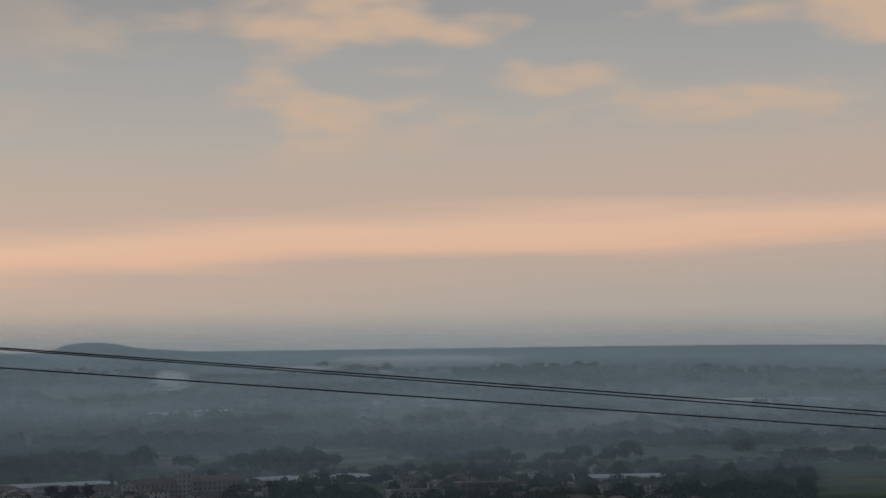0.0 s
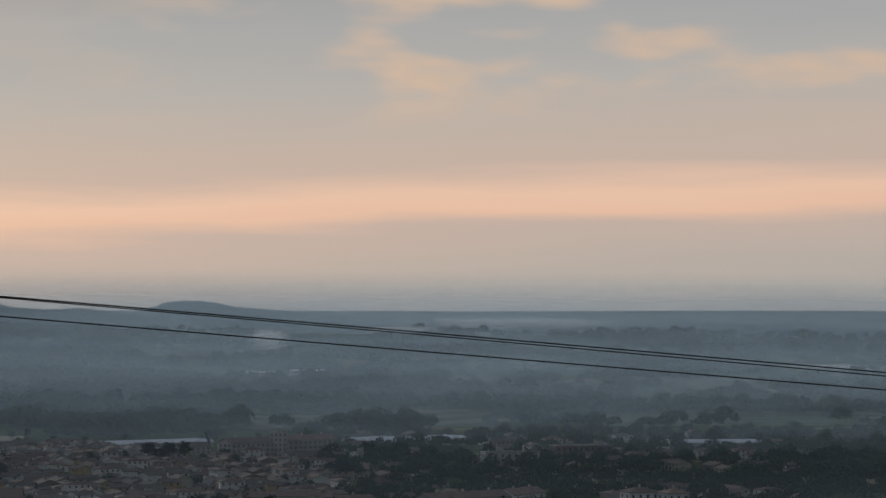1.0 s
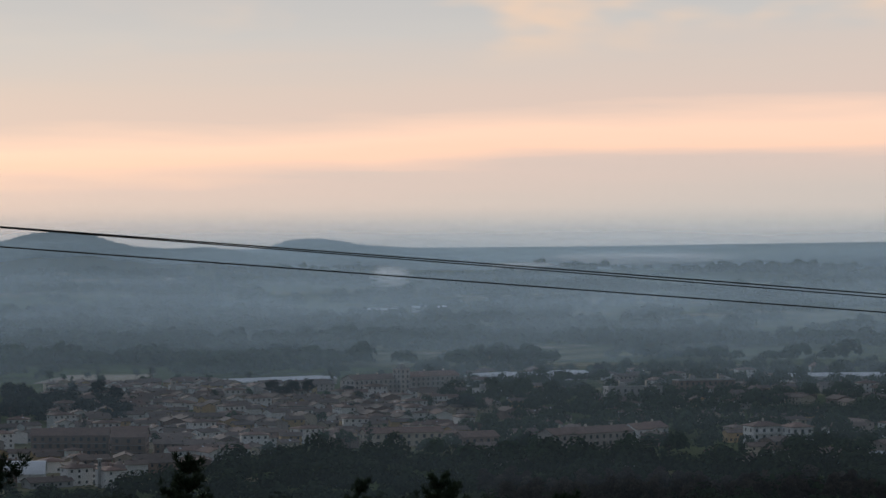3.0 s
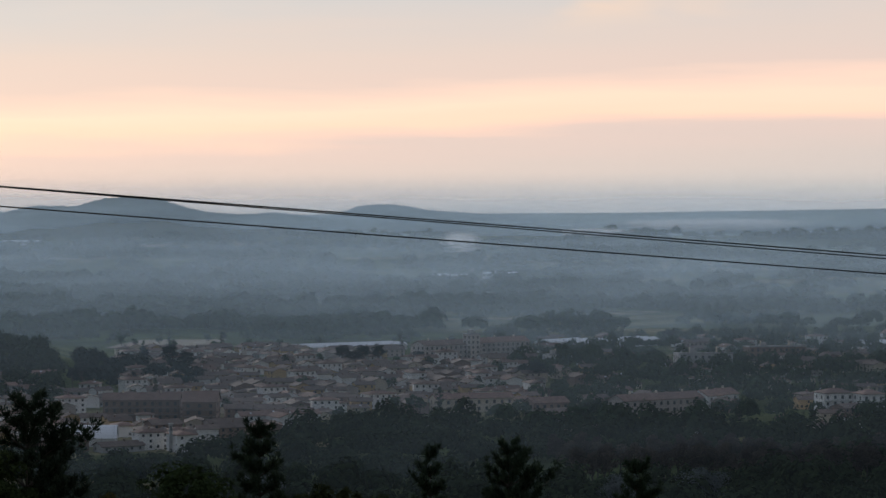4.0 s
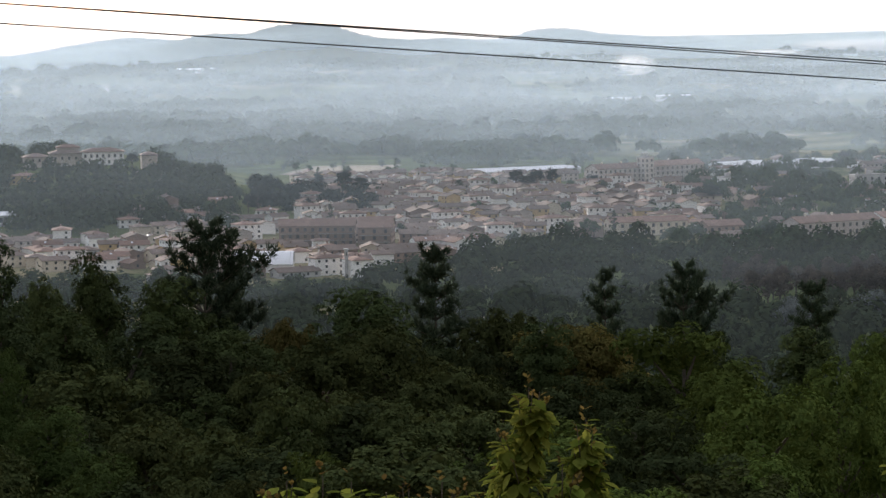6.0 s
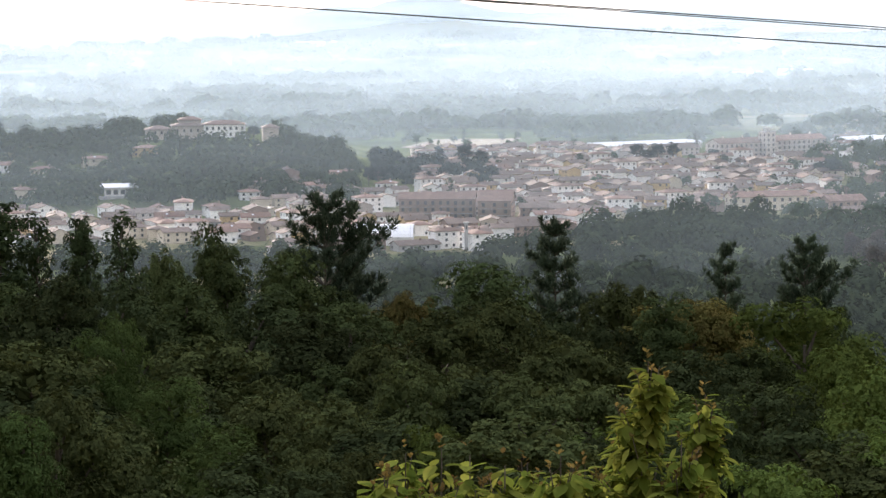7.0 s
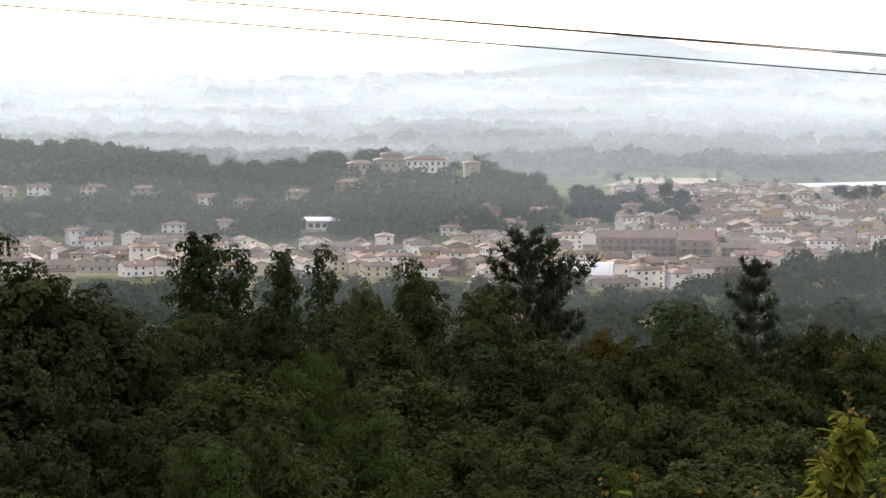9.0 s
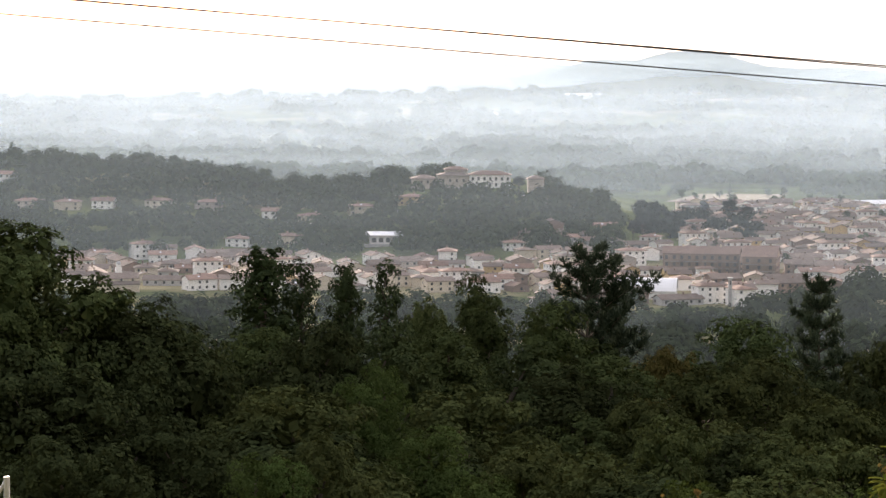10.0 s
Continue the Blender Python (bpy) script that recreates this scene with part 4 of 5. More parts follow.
def shed(x, y, turn, w, d, h, label, roof=None, spans=3, wall="grey", name="factory_shed"):
    """Factory hall with low ridged sheet roofs side by side, a door and strip windows."""
    root = thing(name, at_ground(x, y, turn), label, "factory")
    part("wall", box_bm(-w / 2, w / 2, -d / 2, d / 2, -2.5, h), M_WALLS[wall], root)
    for k in range(spans):
        y0, y1 = -d / 2 + d * k / spans, -d / 2 + d * (k + 1) / spans
        bm = prism(bmesh.new(), [(y0 - 0.2, h + 0.01), (y1 - 0.05, h + 0.01), (y1 - 0.05, h + 0.5), ((y0 + y1) / 2, h + 1.9), (y0 - 0.2, h + 0.5)], -w / 2 - 0.4, w / 2 + 0.4)
        bmesh.ops.recalc_face_normals(bm, faces=bm.faces)
        part("roof", bm, roof or M_SHEET, root)
    n = max(2, int(w / 9))
    for k in range(n):
        window(root, -w / 2 + w * (k + 0.5) / n, -d / 2, h * 0.55, 4.5, 1.2, 0, False)
    part("door", box_bm(-w * 0.3, -w * 0.3 + 4, -d / 2 - 0.06, -d / 2 + 0.05, -0.2, min(4, h - 1)), M_STEEL, root)
    return root


def arched_hall(x, y, turn, w, d, h):
    """Sports hall under a white arched sheet roof, gable ends open to dark glass."""
    root = thing("arched_hall", at_ground(x, y, turn), "white arched sports hall beside a car park", "sports hall")
    part("wall", box_bm(-w / 2 + 0.5, w / 2 - 0.5, -d / 2 + 0.6, d / 2 - 0.6, -2, h * 0.45), M_WALLS["white"], root)
    seg = 16
    outer = [(-d / 2 + d * (k / seg), h * 0.42 + h * 0.6 * math.sin(math.pi * k / seg) ** 0.75) for k in range(seg + 1)]
    inner = [(a * 0.985, b - 0.3) for a, b in outer[::-1]]
    bm = bmesh.new()
    n = seg + 1
    ringa = [bm.verts.new((-w / 2, a, b)) for a, b in outer + inner]
    ringb = [bm.verts.new((w / 2, a, b)) for a, b in outer + inner]
    for i in range(2 * n):
        j = (i + 1) % (2 * n)
        bm.faces.new((ringa[i], ringa[j], ringb[j], ringb[i]))
    for k in range(seg):
        bm.faces.new((ringa[k], ringa[2 * n - 1 - k], ringa[2 * n - 2 - k], ringa[k + 1]))
        bm.faces.new((ringb[k], ringb[k + 1], ringb[2 * n - 2 - k], ringb[2 * n - 1 - k]))
    bmesh.ops.recalc_face_normals(bm, faces=bm.faces)
    part("roof", bm, M_SHEET, root)
    for sx in (-w / 2 + 1.2, w / 2 - 1.2):
        bm = prism(bmesh.new(), outer, sx - 0.05, sx + 0.05)
        bmesh.ops.recalc_face_normals(bm, faces=bm.faces)
        part("end_glazing", bm, M_GLASS, root)
    for k in range(5):
        xx = -w / 2 + w * k / 4
        bm = bmesh.new()
        limb(bm, (xx, -d / 2 - 1.6, -1), (xx, -d / 2, h * 0.45), 0.18, 0.14)
        part("buttress", bm, M_STEEL, root)


def bell_tower(x, y, h, w, wall, label, cap=True, turn=10):
    root = thing("bell_tower", at_ground(x, y, turn), label, "tower")
    part("shaft", box(box_bm(-w / 2, w / 2, -w / 2, w / 2, -2, h), -w / 2 - 0.25, w / 2 + 0.25, -w / 2 - 0.25, w / 2 + 0.25, h * 0.72, h * 0.74), M_WALLS[wall], root)
    part("cornice", box_bm(-w / 2 - 0.35, w / 2 + 0.35, -w / 2 - 0.35, w / 2 + 0.35, h, h + 0.5), M_WALLS[wall], root)
    for fside in range(4):
        window(root, *[(0, -w / 2), (w / 2, 0), (0, w / 2), (-w / 2, 0)][fside], h * 0.78, w * 0.36, h * 0.15, fside, False)
    if cap:
        part("roof", hip_roof(w, w, h + 0.5, w * 0.55, 0.2), M_TILE, root)


def church(x, y, turn):
    """Village church: tiled nave, pale front, small domed bell turret."""
    root = thing("church", at_ground(x, y, turn) @ Matrix.Diagonal((0.78, 0.78, 0.62, 1)), "village church with pale front and small bell turret", "church")
    w, d, h = 18, 12, 9
    bm = box_bm(-w / 2, w / 2, -d / 2, d / 2, -2, h)
    prism(bm, [(-d / 2, h), (d / 2, h), (0, h + 3)], -w / 2, w / 2)
    bmesh.ops.recalc_face_normals(bm, faces=bm.faces)
    part("wall", bm, M_WALLS["cream"], root)
    part("roof", gable_roof(w, d, h, 3), M_TILE_OLD, root)
    part("aisle", box_bm(-w / 2, w / 2, -d / 2 - 4, -d / 2, -2, 5), M_WALLS["cream"], root)
    bm = bmesh.new()
    prism(bm, [(-d / 2 - 4.5, 5.0), (-d / 2, 7.0), (-d / 2, 7.3), (-d / 2 - 4.5, 5.3)], -w / 2 - 0.5, w / 2 + 0.5)
    bmesh.ops.recalc_face_normals(bm, faces=bm.faces)
    part("aisle_roof", bm, M_TILE_OLD, root)
    t = part("turret", box_bm(-1.6, 1.6, 1.5, 4.7, 3, 15.5), M_WALLS["white"], root)
    part("belfry", box_bm(-1.2, 1.2, 1.9, 4.3, 15.5, 18), M_WALLS["white"], t)
    bm = bmesh.new()
    bmesh.ops.create_uvsphere(bm, u_segments=12, v_segments=8, radius=1.4)
    for v in bm.verts:
        v.co.z = v.co.z * 1.1 + 18
        v.co.y += 3.1
    part("cupola", bm, M_GREYSHEET, t)
    for k in range(3):
        window(root, -6 + 6 * k, -d / 2, 7.3, 1.1, 1.4, 0, False)


# the town's own landmarks
arched_hall(7, 1136, -4, 24, 17, 8)
apartment(32, 1262, -6, 34, 13, 3, "brick", "long brick apartment block with concrete balconies", 4, step=3.4)
apartment(58, 1250, -8, 15, 20, 3, "brick", "brick apartment block with its gable to the valley", 2, step=5)
apartment(262, 1237, 28, 46, 12, 3, "pink", "three-storey apartment row with tiled roof and dormers", 0, "gable")
apartment(299, 1296, 30, 10, 12, 2, "white", "white gabled apartment house", 1)
apartment(309, 1306, 30, 10, 12, 2, "white", "white gabled apartment house", 0)
apartment(352, 1264, 10, 15, 11, 3, "white", "white three-storey apartment block with balconies", 2, "hip")
apartment(366, 1255, 10, 11, 11, 3, "white", "white three-storey apartment block", 1, "hip")
apartment(228, 1690, 30, 44, 13, 3, "pink", "long rose-plastered apartment block with rooflights", 0, "gable")
apartment(262, 1722, 30, 46, 13, 3, "pink", "long apartment block with a tiled roof", 4, "gable")
apartment(243, 1690, 30, 7, 8, 5, "pink", "plain stair tower of an apartment block", 0, "flat")
apartment(186, 1293, 12, 38, 10, 2, "cream", "long low terrace with pale walls", 0, "gable")
apartment(216, 1262, 18, 18, 11, 2, "brick", "brick house with twin gables", 0, "gable")
apartment(360, 1570, 4, 32, 12, 3, "grey", "grey flat-roofed apartment block", 3, "flat")
apartment(420, 1640, 6, 36, 12, 3, "brick", "brick school building with pale window bands", 0, "flat")
apartment(101, 1556, 12, 15, 9, 1, "white", "large white house in the old town", 0, "hip")
apartment(283, 1622, 15, 12, 10, 2, "white", "white house with a flat roof", 0, "flat")
bell_tower(104.5, 1695, 8.6, 2.6, "pink", "square brick bell tower in the old town")
bell_tower(39, 1100, 11, 1.2, "grey", "slim grey chimney among the houses", False)
shed(178, 1808, 27, 80, 22, 3, "long white-roofed factory shed")
shed(325, 1800, 40, 40, 30, 5, "white-roofed factory hall with ridged bays", None, 4)
shed(366, 1840, 41, 56, 20, 4, "long factory hall with a pale ridged roof")
shed(540, 1765, 1, 64, 22, 5, "low factory shed with a pale ridged roof", M_SHEET, 2)
shed(384, 1140, 4, 36, 16, 5, "grey flat-roofed workshop at the town's edge", M_GREYSHEET, 2)
shed(470, 2550, 10, 40, 16, 4, "far factory shed with a white roof")
shed(450, 3330, 5, 46, 18, 6, "far factory shed with a white roof")
shed(520, 3380, 5, 40, 18, 6, "far factory shed with a white roof")
shed(-70, 4150, 5, 60, 18, 8, "far factory shed with a white roof")
bell_tower(565, 1895, 4.5, 6, "white", "small white tower with a pale roof beyond the trees")
church(-211, 1142, 20)

# castle on the hill's brow
cas = thing("castle", at_ground(-76, 1500, 6, 1.0), "old castle with pale long front above terraced slope", "castle")
bm = box_bm(-11, 11, -6, 6, -6, 7.2)
part("main_wing", bm, M_WALLS["white"], cas)
part("main_roof", hip_roof(22, 12, 7.2, 2.2), M_TILE, cas)
part("keep", box_bm(-28, -11.05, -3, 12, -6, 6.6), M_STONE, cas)
part("keep_roof", hip_roof(17, 15, 0, 2.4), M_TILE_OLD, cas).location = (-19.5, 4.5, 6.6)
part("upper_wing", box_bm(-24, -12, 2, 10, 6.0, 9.6), M_STONE, cas)
part("upper_roof", hip_roof(12, 8, 0, 1.8), M_TILE, cas).location = (-18, 6, 9.6)
part("west_wing", box_bm(-42, -28.05, -2, 10, -8, 4.8), M_STONE, cas)
part("west_roof", hip_roof(14, 12, 0, 2.2), M_TILE_OLD, cas).location = (-35, 4, 4.8)
part("bastion", box_bm(20.5, 29, -4, 6, -8, 5.0), M_STONE, cas)
part("bastion_roof", hip_roof(8.5, 10, 0, 2.0), M_TILE_OLD, cas).location = (24.75, 1, 5.0)
part("terrace_wall", box_bm(-14, 30, -15, -14, -12, -2.5), M_STONE, cas)
for s in range(2):
    for k in range(7):
        window(cas, -9.4 + 3.13 * k, -6, 1.2 + s * 3.2, 1.2, 1.7, 0, True)
for k in range(4):
    window(cas, -25 + 3.6 * k, -3, 3.4, 1.0, 1.5, 0, True)
    window(cas, -40 + 3.3 * k, -2, 2.5, 1.0, 1.5, 0, True)

# villas on the hill
LOW = Matrix.Diagonal((0.9, 0.9, 0.74, 1))  # low rooms and shallow roofs of the old houses
VILLAS = [(-163, 1420, 13, "cream", "hip"), (-243, 1432, 14, "cream", "hip"), (-219, 1440, 13, "pink", "hip"), (-187, 1440, 8, "white", "gable"), (-139, 1440, 14, "cream", "hip"), (-114, 1455, 13, "ochre", "hip"),
          (-271, 1425, 11, "white", "gable"), (-289, 1420, 13, "cream", "hip"), (-309, 1420, 14, "pink", "hip"), (-337, 1480, 14, "white", "gable"), (-190, 1346, 11, "white", "hip"), (-167, 1355, 12, "cream", "hip"), (-56, 1335, 10, "white", "hip")]
for k, (x, y, w, wall, roof) in enumerate(VILLAS):
    house(at_ground(x, y, (k * 37) % 30 - 15, 1.0) @ Matrix.Diagonal((1, 1, 0.72, 1)), w * 1.02, 9.5, 2, wall, roof, {"white": "white villa with tiled roof on the wooded hill", "cream": "cream villa with hipped tile roof among trees", "pink": "rose-plastered villa with a wide tile roof", "ochre": "ochre villa with a hipped tile roof"}[wall], None, k, "villas on the hill", "villa", False)
modern = thing("villa", at_ground(-119, 1345, 8), "modern white villa with a flat overhanging roof", "house", "villas on the hill")
part("wall", box_bm(-7, 7, -4, 4, -2, 4.2), M_WALLS["white"], modern)
part("roof", prism(bmesh.new(), [(-6, 4.2), (5, 5.4), (5, 5.8), (-6, 4.6)], -9, 9), M_SHEET, modern)
part("terrace", box_bm(-10, 4, -7.5, -4, -2, 0.3), M_CONCRETE, modern)
for k in range(4):
    window(modern, -5.2 + 3.4 * k, -4, 1.0, 2.2, 2.2, 0, False)
house(at_ground(-13, 1424, 8) @ LOW, 13, 9, 2, "ochre", "gable", "yellow-ochre house at the foot of the hill", None, 77, "houses of the town")
house(at_ground(10, 1408, -10) @ LOW, 11, 10, 2, "white", "hip", "white house beside a tall dark tree", None, 78, "houses of the town")
house(at_ground(52, 1545, 10) @ LOW, 15, 10, 2, "white", "hip", "white villa among dark conifers", None, 79, "houses of the town")
house(at_ground(-30, 1345, 20) @ LOW, 9, 8, 3, "white", "gable", "tall narrow white house", None, 80, "houses of the town")

# stubble field beyond the town
xs, ys = np.linspace(0, 1, 14), np.linspace(0, 1, 10)
v = [(22 + 62 * u + 26 * t, 1850 + 120 * t, float(ground_z(22 + 62 * u + 26 * t, 1850 + 120 * t)) + 0.35 + 0.1 * math.sin(u * 9 + t * 5)) for t in ys for u in xs]
i = (np.arange(9)[:, None] * 14 + np.arange(13)[None]).ravel()
tagged(raw("stubble_field", v, np.stack([i, i + 1, i + 15, i + 14], 1), M_DRY, smooth=True), "pale dry stubble field beyond the town", "field", kind="structure")

# a pale track along the foot of the hill
TRACK = [(-222.5, 1276.0), (-213.1, 1280.0), (-203.9, 1289.0), (-197.8, 1305.0), (-192.6, 1320.0), (-180.3, 1330.0)]
v = []
for k in range(41):
    q = k / 40 * (len(TRACK) - 1)
    i0 = min(int(q), len(TRACK) - 2)
    (xa, ya), (xb, yb) = TRACK[i0], TRACK[i0 + 1]
    x, y = xa + (xb - xa) * (q - i0), ya + (yb - ya) * (q - i0)
    for dy in (-2.5, 0, 2.5):
        v.append((x, y + dy, float(ground_z(x, y + dy)) + 0.5))
i = (np.arange(40)[:, None] * 3 + np.arange(2)[None]).ravel()
tagged(raw("hill_track", v, np.stack([i, i + 3, i + 4, i + 1], 1), M_CONCRETE, smooth=True), "pale concrete track along the foot of the hill", "road", kind="structure")

# templates for the houses of the town
KINDS = [(12, 9, 2, "white", "gable"), (11, 9, 2, "cream", "hip"), (14, 10, 2, "white", "gable"), (10, 9, 2, "white", "gable"), (16, 10, 2, "cream", "gable"), (12, 10, 2, "white", "hip"),
         (13, 9, 2, "cream", "gable"), (18, 10, 2, "pink", "gable"), (9, 8, 2, "white", "hip"), (15, 11, 2, "brick", "gable"), (20, 10, 1, "grey", "gable"), (11, 8, 1, "brick", "gable"), (12, 11, 1, "grey", "hip"), (10, 8, 1, "cream", "gable"), (14, 9, 3, "white", "hip"), (11, 9, 2, "ochre", "gable")]
WORDS = {"white": "white-plastered house with red-brown tile roof", "cream": "cream-plastered house with clay tile roof", "pink": "rose-plastered house with clay tile roof", "grey": "grey-plastered house with weathered tile roof", "ochre": "ochre house with clay tile roof", "brick": "brick house with a low tile roof"}
LAND = [(17, 1262, 26), (58, 1250, 16), (262, 1237, 26), (304, 1300, 13), (359, 1270, 16), (245, 1700, 40), (186, 1293, 20), (216, 1262, 12), (360, 1570, 20), (420, 1640, 20), (101, 1556, 13), (283, 1622, 11), (104, 1695, 5), (178, 1808, 46), (325, 1800, 26), (366, 1850, 34), (540, 1765, 34), (384, 1140, 20), (565, 1895, 8), (-203, 1150, 15), (5, 1136, 18), (10, 1408, 10), (-13, 1424, 10), (52, 1545, 11), (6, 1424, 7)]


def town_density(x, y):
    """How closely built up a spot is: 1 in the old town, less towards the edges."""
    a = math.degrees(math.atan2(x, y))
    if y < 1080 or y > 1960:
        return 0
    if a < -2.2:
        return 0.8 if 1150 < y < 1300 and a > -11.5 else 0
    if a < 1.0:
        return 0.9 if 1120 < y < 1330 + 60 * max(0, a) else (0.35 if y < 1420 else 0)
    if a < 2.5:
        return 0.95 if 1100 < y < 1540 else (0.5 if 1540 < y < 1800 else 0)
    if a < 5.5:
        return 1.0 if 1130 + 40 * (a - 2.5) < y < 1800 else 0
    if a < 9.5:
        return (0.9 if y > 1400 else 0.75) if 1285 < y < 1760 else 0
    if a < 20:
        return 0.13 if y > 1120 and y < 1900 else 0
    return 0


rng = random.Random(5)
spots = []
tries = 0
while len(spots) < 700 and tries < 30000:
    tries += 1
    y = rng.uniform(1085, 1950)
    x = math.tan(radians(rng.uniform(-11.5, 19))) * y
    if rng.random() > town_density(x, y):
        continue
    if any((x - u) ** 2 + (y - v) ** 2 < 10.2 ** 2 for u, v in spots) or any((x - u) ** 2 + ((y - v) * 1.0) ** 2 < (r + 7) ** 2 for u, v, r in LAND):
        continue
    spots.append((x, y))
made, rest = {}, []
for k, (x, y) in enumerate(sorted(spots, key=lambda p: p[1])):
    j = rng.randrange(len(KINDS))
    turn = 14 + rng.choice([0, 0, 0, 90, -90]) + rng.uniform(-16, 16)
    m = at_ground(x, y, turn)
    if j not in made:
        w, d, st, wall, roof = KINDS[j]
        made[j] = house(m @ LOW, w, d, st, wall, roof, WORDS[wall], M_TILE if j % 3 == 2 else M_TILE_OLD, 500 + j)
    elif k < 280:
        copy_thing(made[j], m)
    else:
        rest.append((j, m @ LOW))


def join_houses(rows):
    """The farthest rows of the old town, past what can be told apart, as one mesh."""
    V, Fc, MI, mats, base = [], [], [], [], 0
    for j, m in rows:
        for o in made[j].children_recursive:
            me = o.data
            mm = m @ (o.parent.matrix_basis if o.parent != made[j] else Matrix()) @ o.matrix_basis
            if me.materials[0] not in mats:
                mats.append(me.materials[0])
            V += [mm @ v.co for v in me.vertices]
            Fc += [[base + i for i in p.vertices] for p in me.polygons]
            MI += [mats.index(me.materials[0])] * len(me.polygons)
            base += len(me.vertices)
    me = bpy.data.meshes.new("old_town_houses")
    me.from_pydata(V, [], Fc)
    for mt in mats:
        me.materials.append(mt)
    me.polygons.foreach_set("material_index", MI)
    tagged(new("old_town_houses", me), "crowded far houses of the old town with tile roofs", "houses", kind="stuff")


join_houses(rest)

# ---- trees of the valley ----
MID = [broadleaf(101, 11, 9, 800, 0.95, "m", "rounded green tree in the valley", 22, 0.05), broadleaf(102, 12, 8, 800, 0.9, "m", "leafy green tree in the valley", 20, 0.05), broadleaf(103, 9, 10, 800, 0.95, "m", "broad bushy tree in the valley", 24, 0.02), broadleaf(104, 15, 6, 700, 0.85, "m", "tall narrow tree in the valley", 22, 0.05, "tall")]
CONIFER = [broadleaf(111, 18, 9, 2600, 0.8, "d", "big dark evergreen among the houses", 45, 0.0)]
WILLOW = broadleaf(121, 16, 19, 5200, 0.65, "w", "pale grey-green willow with a domed crown", 40, 0.02)
BROWN = broadleaf(131, 15, 8, 1800, 0.7, "r", "brownish poplar in a plantation", 20, 0.05)
first = set()


def plant(src, x, y, s, sz=None, group="trees of the valley"):
    m = at_ground(x, y, (x * 53 + y * 31) % 360) @ Matrix.Diagonal((s, s, sz or s, 1))
    if src.name not in first:
        first.add(src.name)
        src.matrix_basis = m
        src["group"] = group
        return
    ob = copy_thing(src, pose(0, 0, 0))
    ob.matrix_basis = m
    ob["group"] = group


DARK = [(6, 1415, 1.17, 1.1), (1, 1424, 0.72, 0.72), (43, 1656, 0.9, 0.74), (58, 1650, 1.26, 0.83), (67, 1640, 1.17, 0.61), (76, 1600, 1.17, 0.45), (181, 1645, 0.99, 0.83), (172, 1648, 1.17, 0.77), (160, 1650, 1.17, 0.77), (166, 1642, 1.35, 0.58), (208, 1668, 1.08, 0.45), (248, 1480, 1.44, 0.8), (242, 1486, 0.99, 0.64), (408, 1885, 1.35, 0.64), (190, 1500, 0.9, 0.48), (420, 1500, 0.9, 0.51), (-60, 1493, 0.9, 0.58), (-46, 1520, 0.54, 0.32)]
for x, y, s, sz in DARK:
    plant(CONIFER[0], x, y, s, sz, "dark conifers of the town")
plant(WILLOW, 197, 861, 1.0)
plant(WILLOW, 168, 850, 0.95)
plant(WILLOW, 60, 880, 0.9)
for k in range(66):
    plant(BROWN, 175 + (k % 16) * 8.5 + rng.uniform(-2, 2), 935 + (k // 16) * 17 + rng.uniform(-4, 4), rng.uniform(0.9, 1.2), None, "brownish plantation")


def wood(n, x0, x1, y0, y1, s0, s1, fit_=None, gap=6.0):
    got, tries = [], 0
    while len(got) < n and tries < n * 30:
        tries += 1
        y = rng.uniform(y0, y1)
        t = y / y1
        x = rng.uniform(x0, x1) * t
        if fit_ and not fit_(x, y):
            continue
        if any((x - u) ** 2 + (y - v) ** 2 < gap ** 2 for u, v in got):
            continue
        got.append((x, y))
        plant(MID[rng.randrange(4 if rng.random() < 0.5 else 3)], x, y, rng.uniform(s0, s1))


def free(x, y, r=7):
    return all((x - u) ** 2 + (y - v) ** 2 > r * r for u, v in spots) and all((x - u) ** 2 + (y - v) ** 2 > (q * 0.75 + r) ** 2 for u, v, q in LAND)


wood(130, 20, 560, 1150, 1930, 0.5, 0.9, lambda x, y: free(x, y, 7.5))
wood(24, -420, -120, 1500, 1560, 0.7, 1.0, lambda x, y: x < -120)

# woods too dense to count


def crown_set(seed, n, leaf, wide=4.6, tall=4.2):
    r2 = np.random.default_rng(seed)
    out_ = []
    for k in range(6):
        d = unit(r2.normal(size=(n, 3)))
        d[:, 2] = np.abs(d[:, 2]) * 1.15 - 0.3
        lump = 1 + 0.3 * np.sin(d[:, :1] * 4 + k) * np.sin(d[:, 1:2] * 4 + 2 * k) + 0.18 * np.sin(d[:, :1] * 9 + k) * np.sin(d[:, 2:3] * 9)
        c = d * lump * np.array([wide, wide, tall]) * r2.uniform(0.72, 1, (n, 1)) + np.array([0, 0, tall * 1.05])
        out_.append(leaf_cards(r2, c, d + r2.normal(size=(n, 3)) * 0.09 + np.array([0, 0, 0.15]), leaf, 0.85, 0.05)[0])
    return out_


def woodland(name, spots_, crowns, s0, s1, material, label, seed=3, stretch=1.0):
    r2 = np.random.default_rng(seed)
    V = []
    for x, y in spots_:
        sc, b, a = r2.uniform(s0, s1) * (0.65 if y > 4300 else 1.0), crowns[r2.integers(len(crowns))], r2.uniform(0, math.tau)
        ca, sa = math.cos(a), math.sin(a)
        q = np.stack([(b[:, 0] * ca - b[:, 1] * sa) * stretch, b[:, 0] * sa + b[:, 1] * ca, b[:, 2] * r2.uniform(0.8, 1.25)], 1) * sc
        V.append(q + np.array([x, y, float(ground_z(x, y)) - 0.8]))
    V = np.concatenate(V)
    ob = raw(name, V, np.arange(len(V)).reshape(-1, 4), material)
    tagged(ob, label, "woodland", kind="stuff")


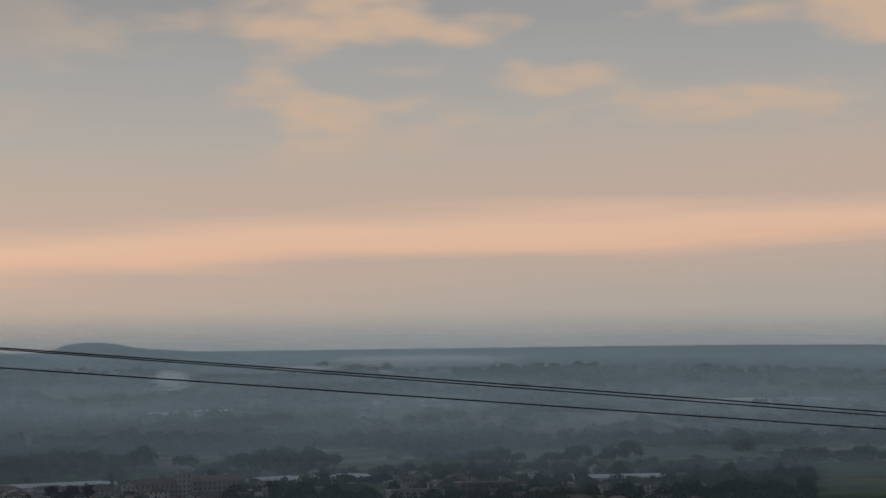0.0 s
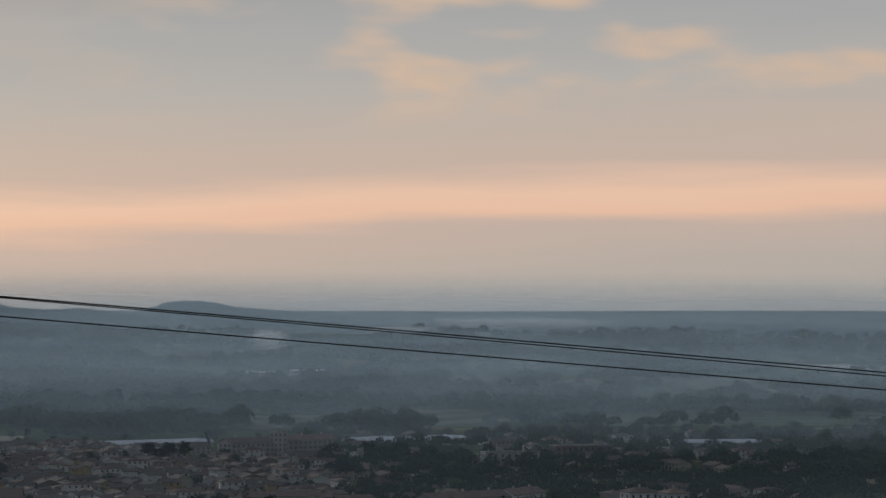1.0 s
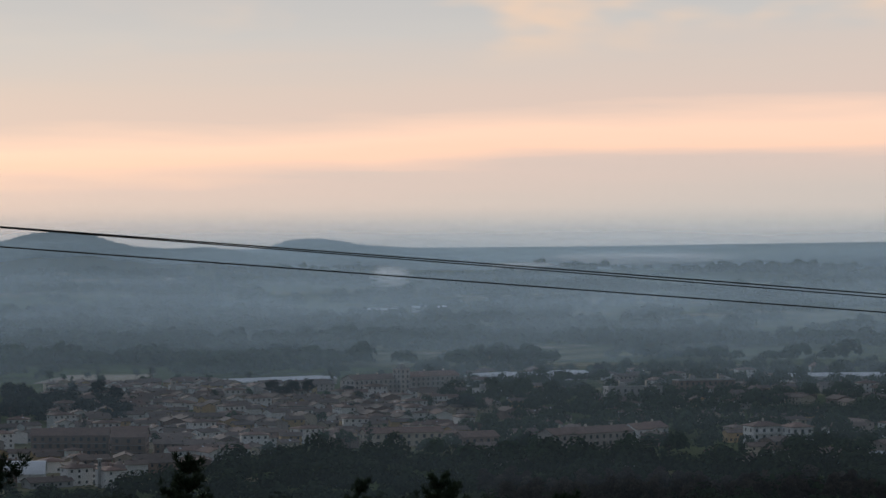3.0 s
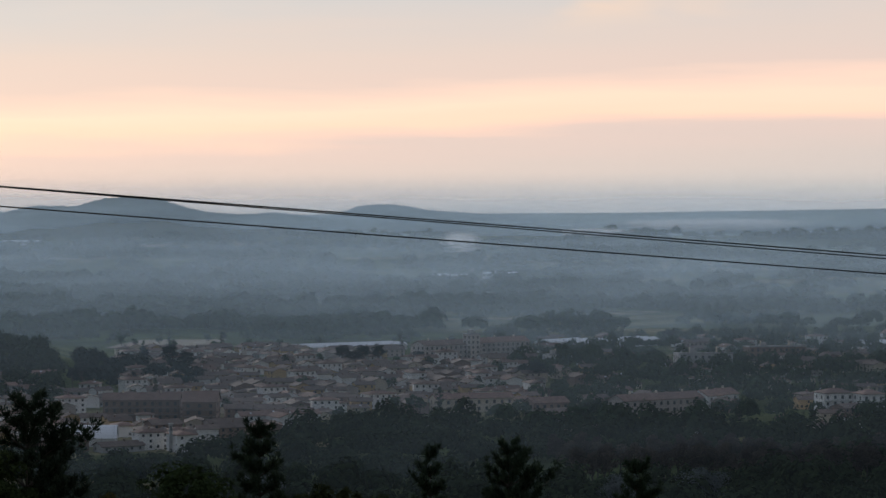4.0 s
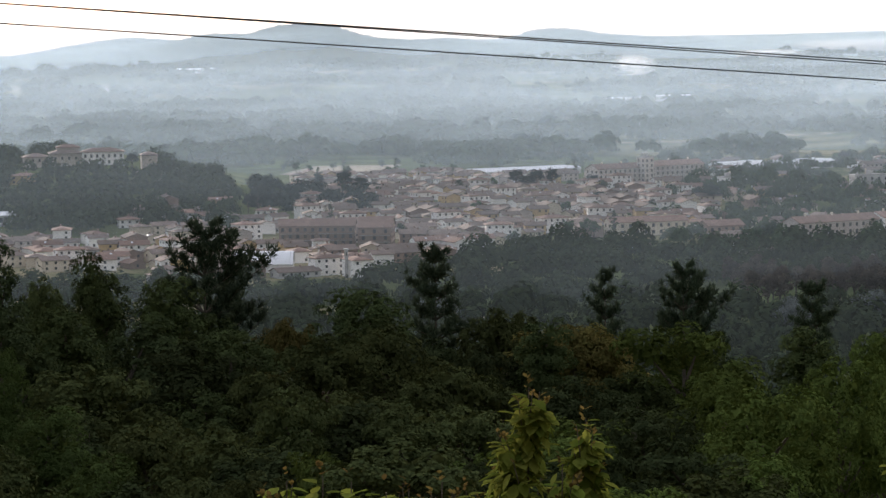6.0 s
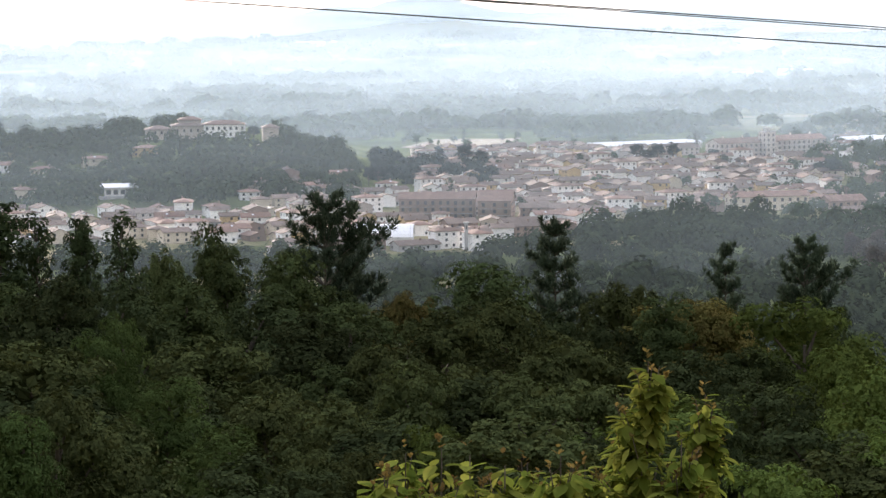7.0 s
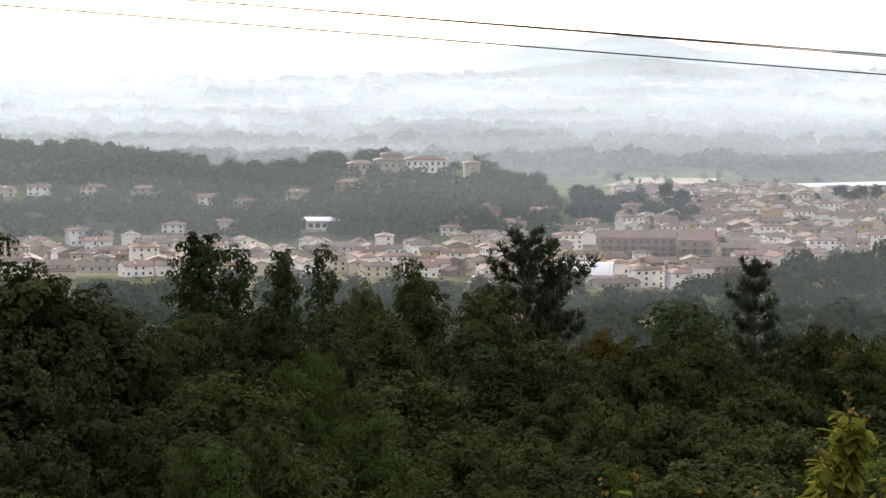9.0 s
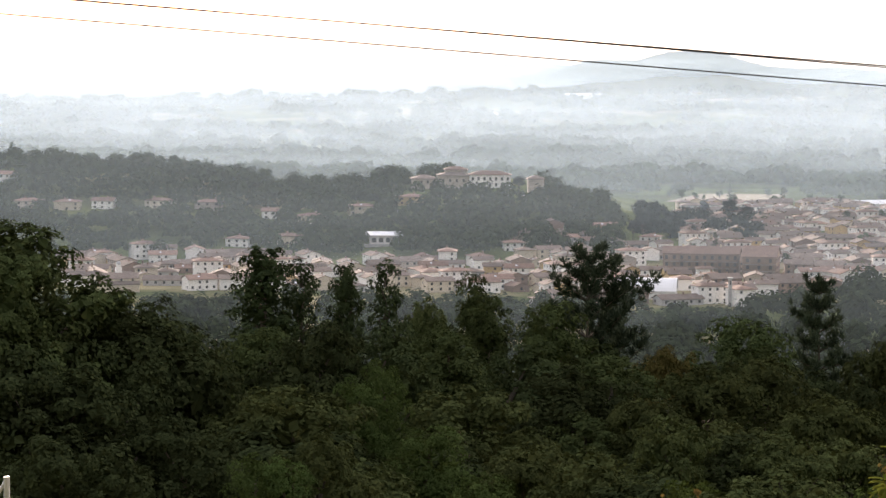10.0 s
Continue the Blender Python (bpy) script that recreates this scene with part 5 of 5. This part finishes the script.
def scatter(n, az0, az1, y0, y1, gap, keep, seed, even=1.0):
    r2, got, cells = random.Random(seed), [], {}
    for _ in range(n * 25):
        if len(got) >= n:
            break
        y = y0 + (y1 - y0) * r2.random() ** even
        x = math.tan(radians(r2.uniform(az0, az1))) * y
        c = (int(x // gap), int(y // gap))
        if any(q in cells and (cells[q][0] - x) ** 2 + (cells[q][1] - y) ** 2 < gap * gap for q in [(c[0] + i, c[1] + j) for i in (-1, 0, 1) for j in (-1, 0, 1)]):
            continue
        if keep(x, y):
            cells[c] = (x, y)
            got.append((x, y))
    return got


def in_valley(x, y):
    a = math.degrees(math.atan2(x, y))
    edge = float(np.interp(a, [-14, -3, 0, 2.5, 4, 6, 8, 12, 16, 22], [1020, 1050, 1030, 1050, 1120, 1215, 1190, 1150, 1110, 1110]))
    if -0.3 < a < 1.5 and 1040 < y or 1.2 < a < 2.4 and 1000 < y:
        return False
    if 8.0 < a < 14 and 930 < y < 1010:
        return False
    return y < edge and free(x, y, 8) and noise.noise((x / 60, y / 45, 1.0)) > -0.55


def on_hill(x, y):
    if any((x - v[0]) ** 2 + (y - v[1]) ** 2 < 100 or (abs(x - v[0]) < 9 and 0 < v[1] - y < 42) for v in VILLAS + [(-119, 1345)]):
        return False
    if -122 < x < -44 and 1478 < y < 1525 or (-100 < x < -50 and y > 1462):
        return False
    if x > -6 - max(0, y - 1480) * 0.1 or (y < 1305 and x > -215):
        return False
    if any(abs(x - u) < 9 and -4 < w - y < 34 for u, w in TRACK):
        return False
    if -330 < x < -215 and 1300 < y < 1345:
        return noise.noise((x / 40, y / 20, 5.0)) > 0.25
    return free(x, y, 8)


CROWN_A = crown_set(1, 260, 1.15)
CROWN_C = crown_set(4, 230, 1.25)
CROWN_B = crown_set(2, 80, 2.4, 5.2, 4.0)
woodland("valley_woods", scatter(1350, -14, 21, 640, 1230, 6.8, in_valley, 21), CROWN_A, 0.9, 1.7, M_LEAF["m"], "dense mixed woodland on the valley floor")
woodland("town_trees", scatter(900, 8.6, 21, 1130, 1960, 7.5, lambda x, y: free(x, y, 9) and noise.noise((x / 70, y / 60, 2.0)) > -0.2, 31), CROWN_A, 0.7, 1.45, M_LEAF["m"], "dark garden trees between scattered houses")
woodland("meadow_trees", scatter(150, -2, 7, 1905, 2190, 12, lambda x, y: noise.noise((x / 60, y / 40, 7.0)) > -0.12 and not (40 < x < 115 and y < 2080), 41), CROWN_A, 0.8, 1.6, M_LEAF["m"], "hedgerow trees on the meadows behind the town")
woodland("hill_woods", scatter(1150, -16, 1, 1290, 1570, 7.8, on_hill, 22), CROWN_C, 0.75, 1.45, M_LEAF["m"], "dense woodland covering the castle hill")


def belts(x, y):
    if x / y > 0.13 and 1960 < y < 2350 and noise.noise((x / 150, y / 40, 6.0)) < 0.22:
        return False
    if 1840 < y < 2060 and 5 < x < 130:
        return False
    w = noise.noise((x / 300, y / 90, 3.3)) + 0.55 * noise.noise((x / 90, y / 40, 8.1))
    return w > (0.02 if x / y < 0.12 else 0.07) + 0.04 * (y > 3000)


woodland("far_woods", scatter(5600, -15.5, 24, 1960, 4560, 9.5, belts, 23, 1.05), CROWN_B, 1.0, 2.1, M_LEAF["m"], "hazy belts of woodland and hedges across the plain", 5, 1.2)
woodland("knoll_trees", scatter(70, 0.2, 2.7, 1440, 1640, 7.0, lambda x, y: free(x, y, 9), 33), CROWN_A, 0.8, 1.4, M_LEAF["d"], "dark garden trees on a low knoll behind the houses")
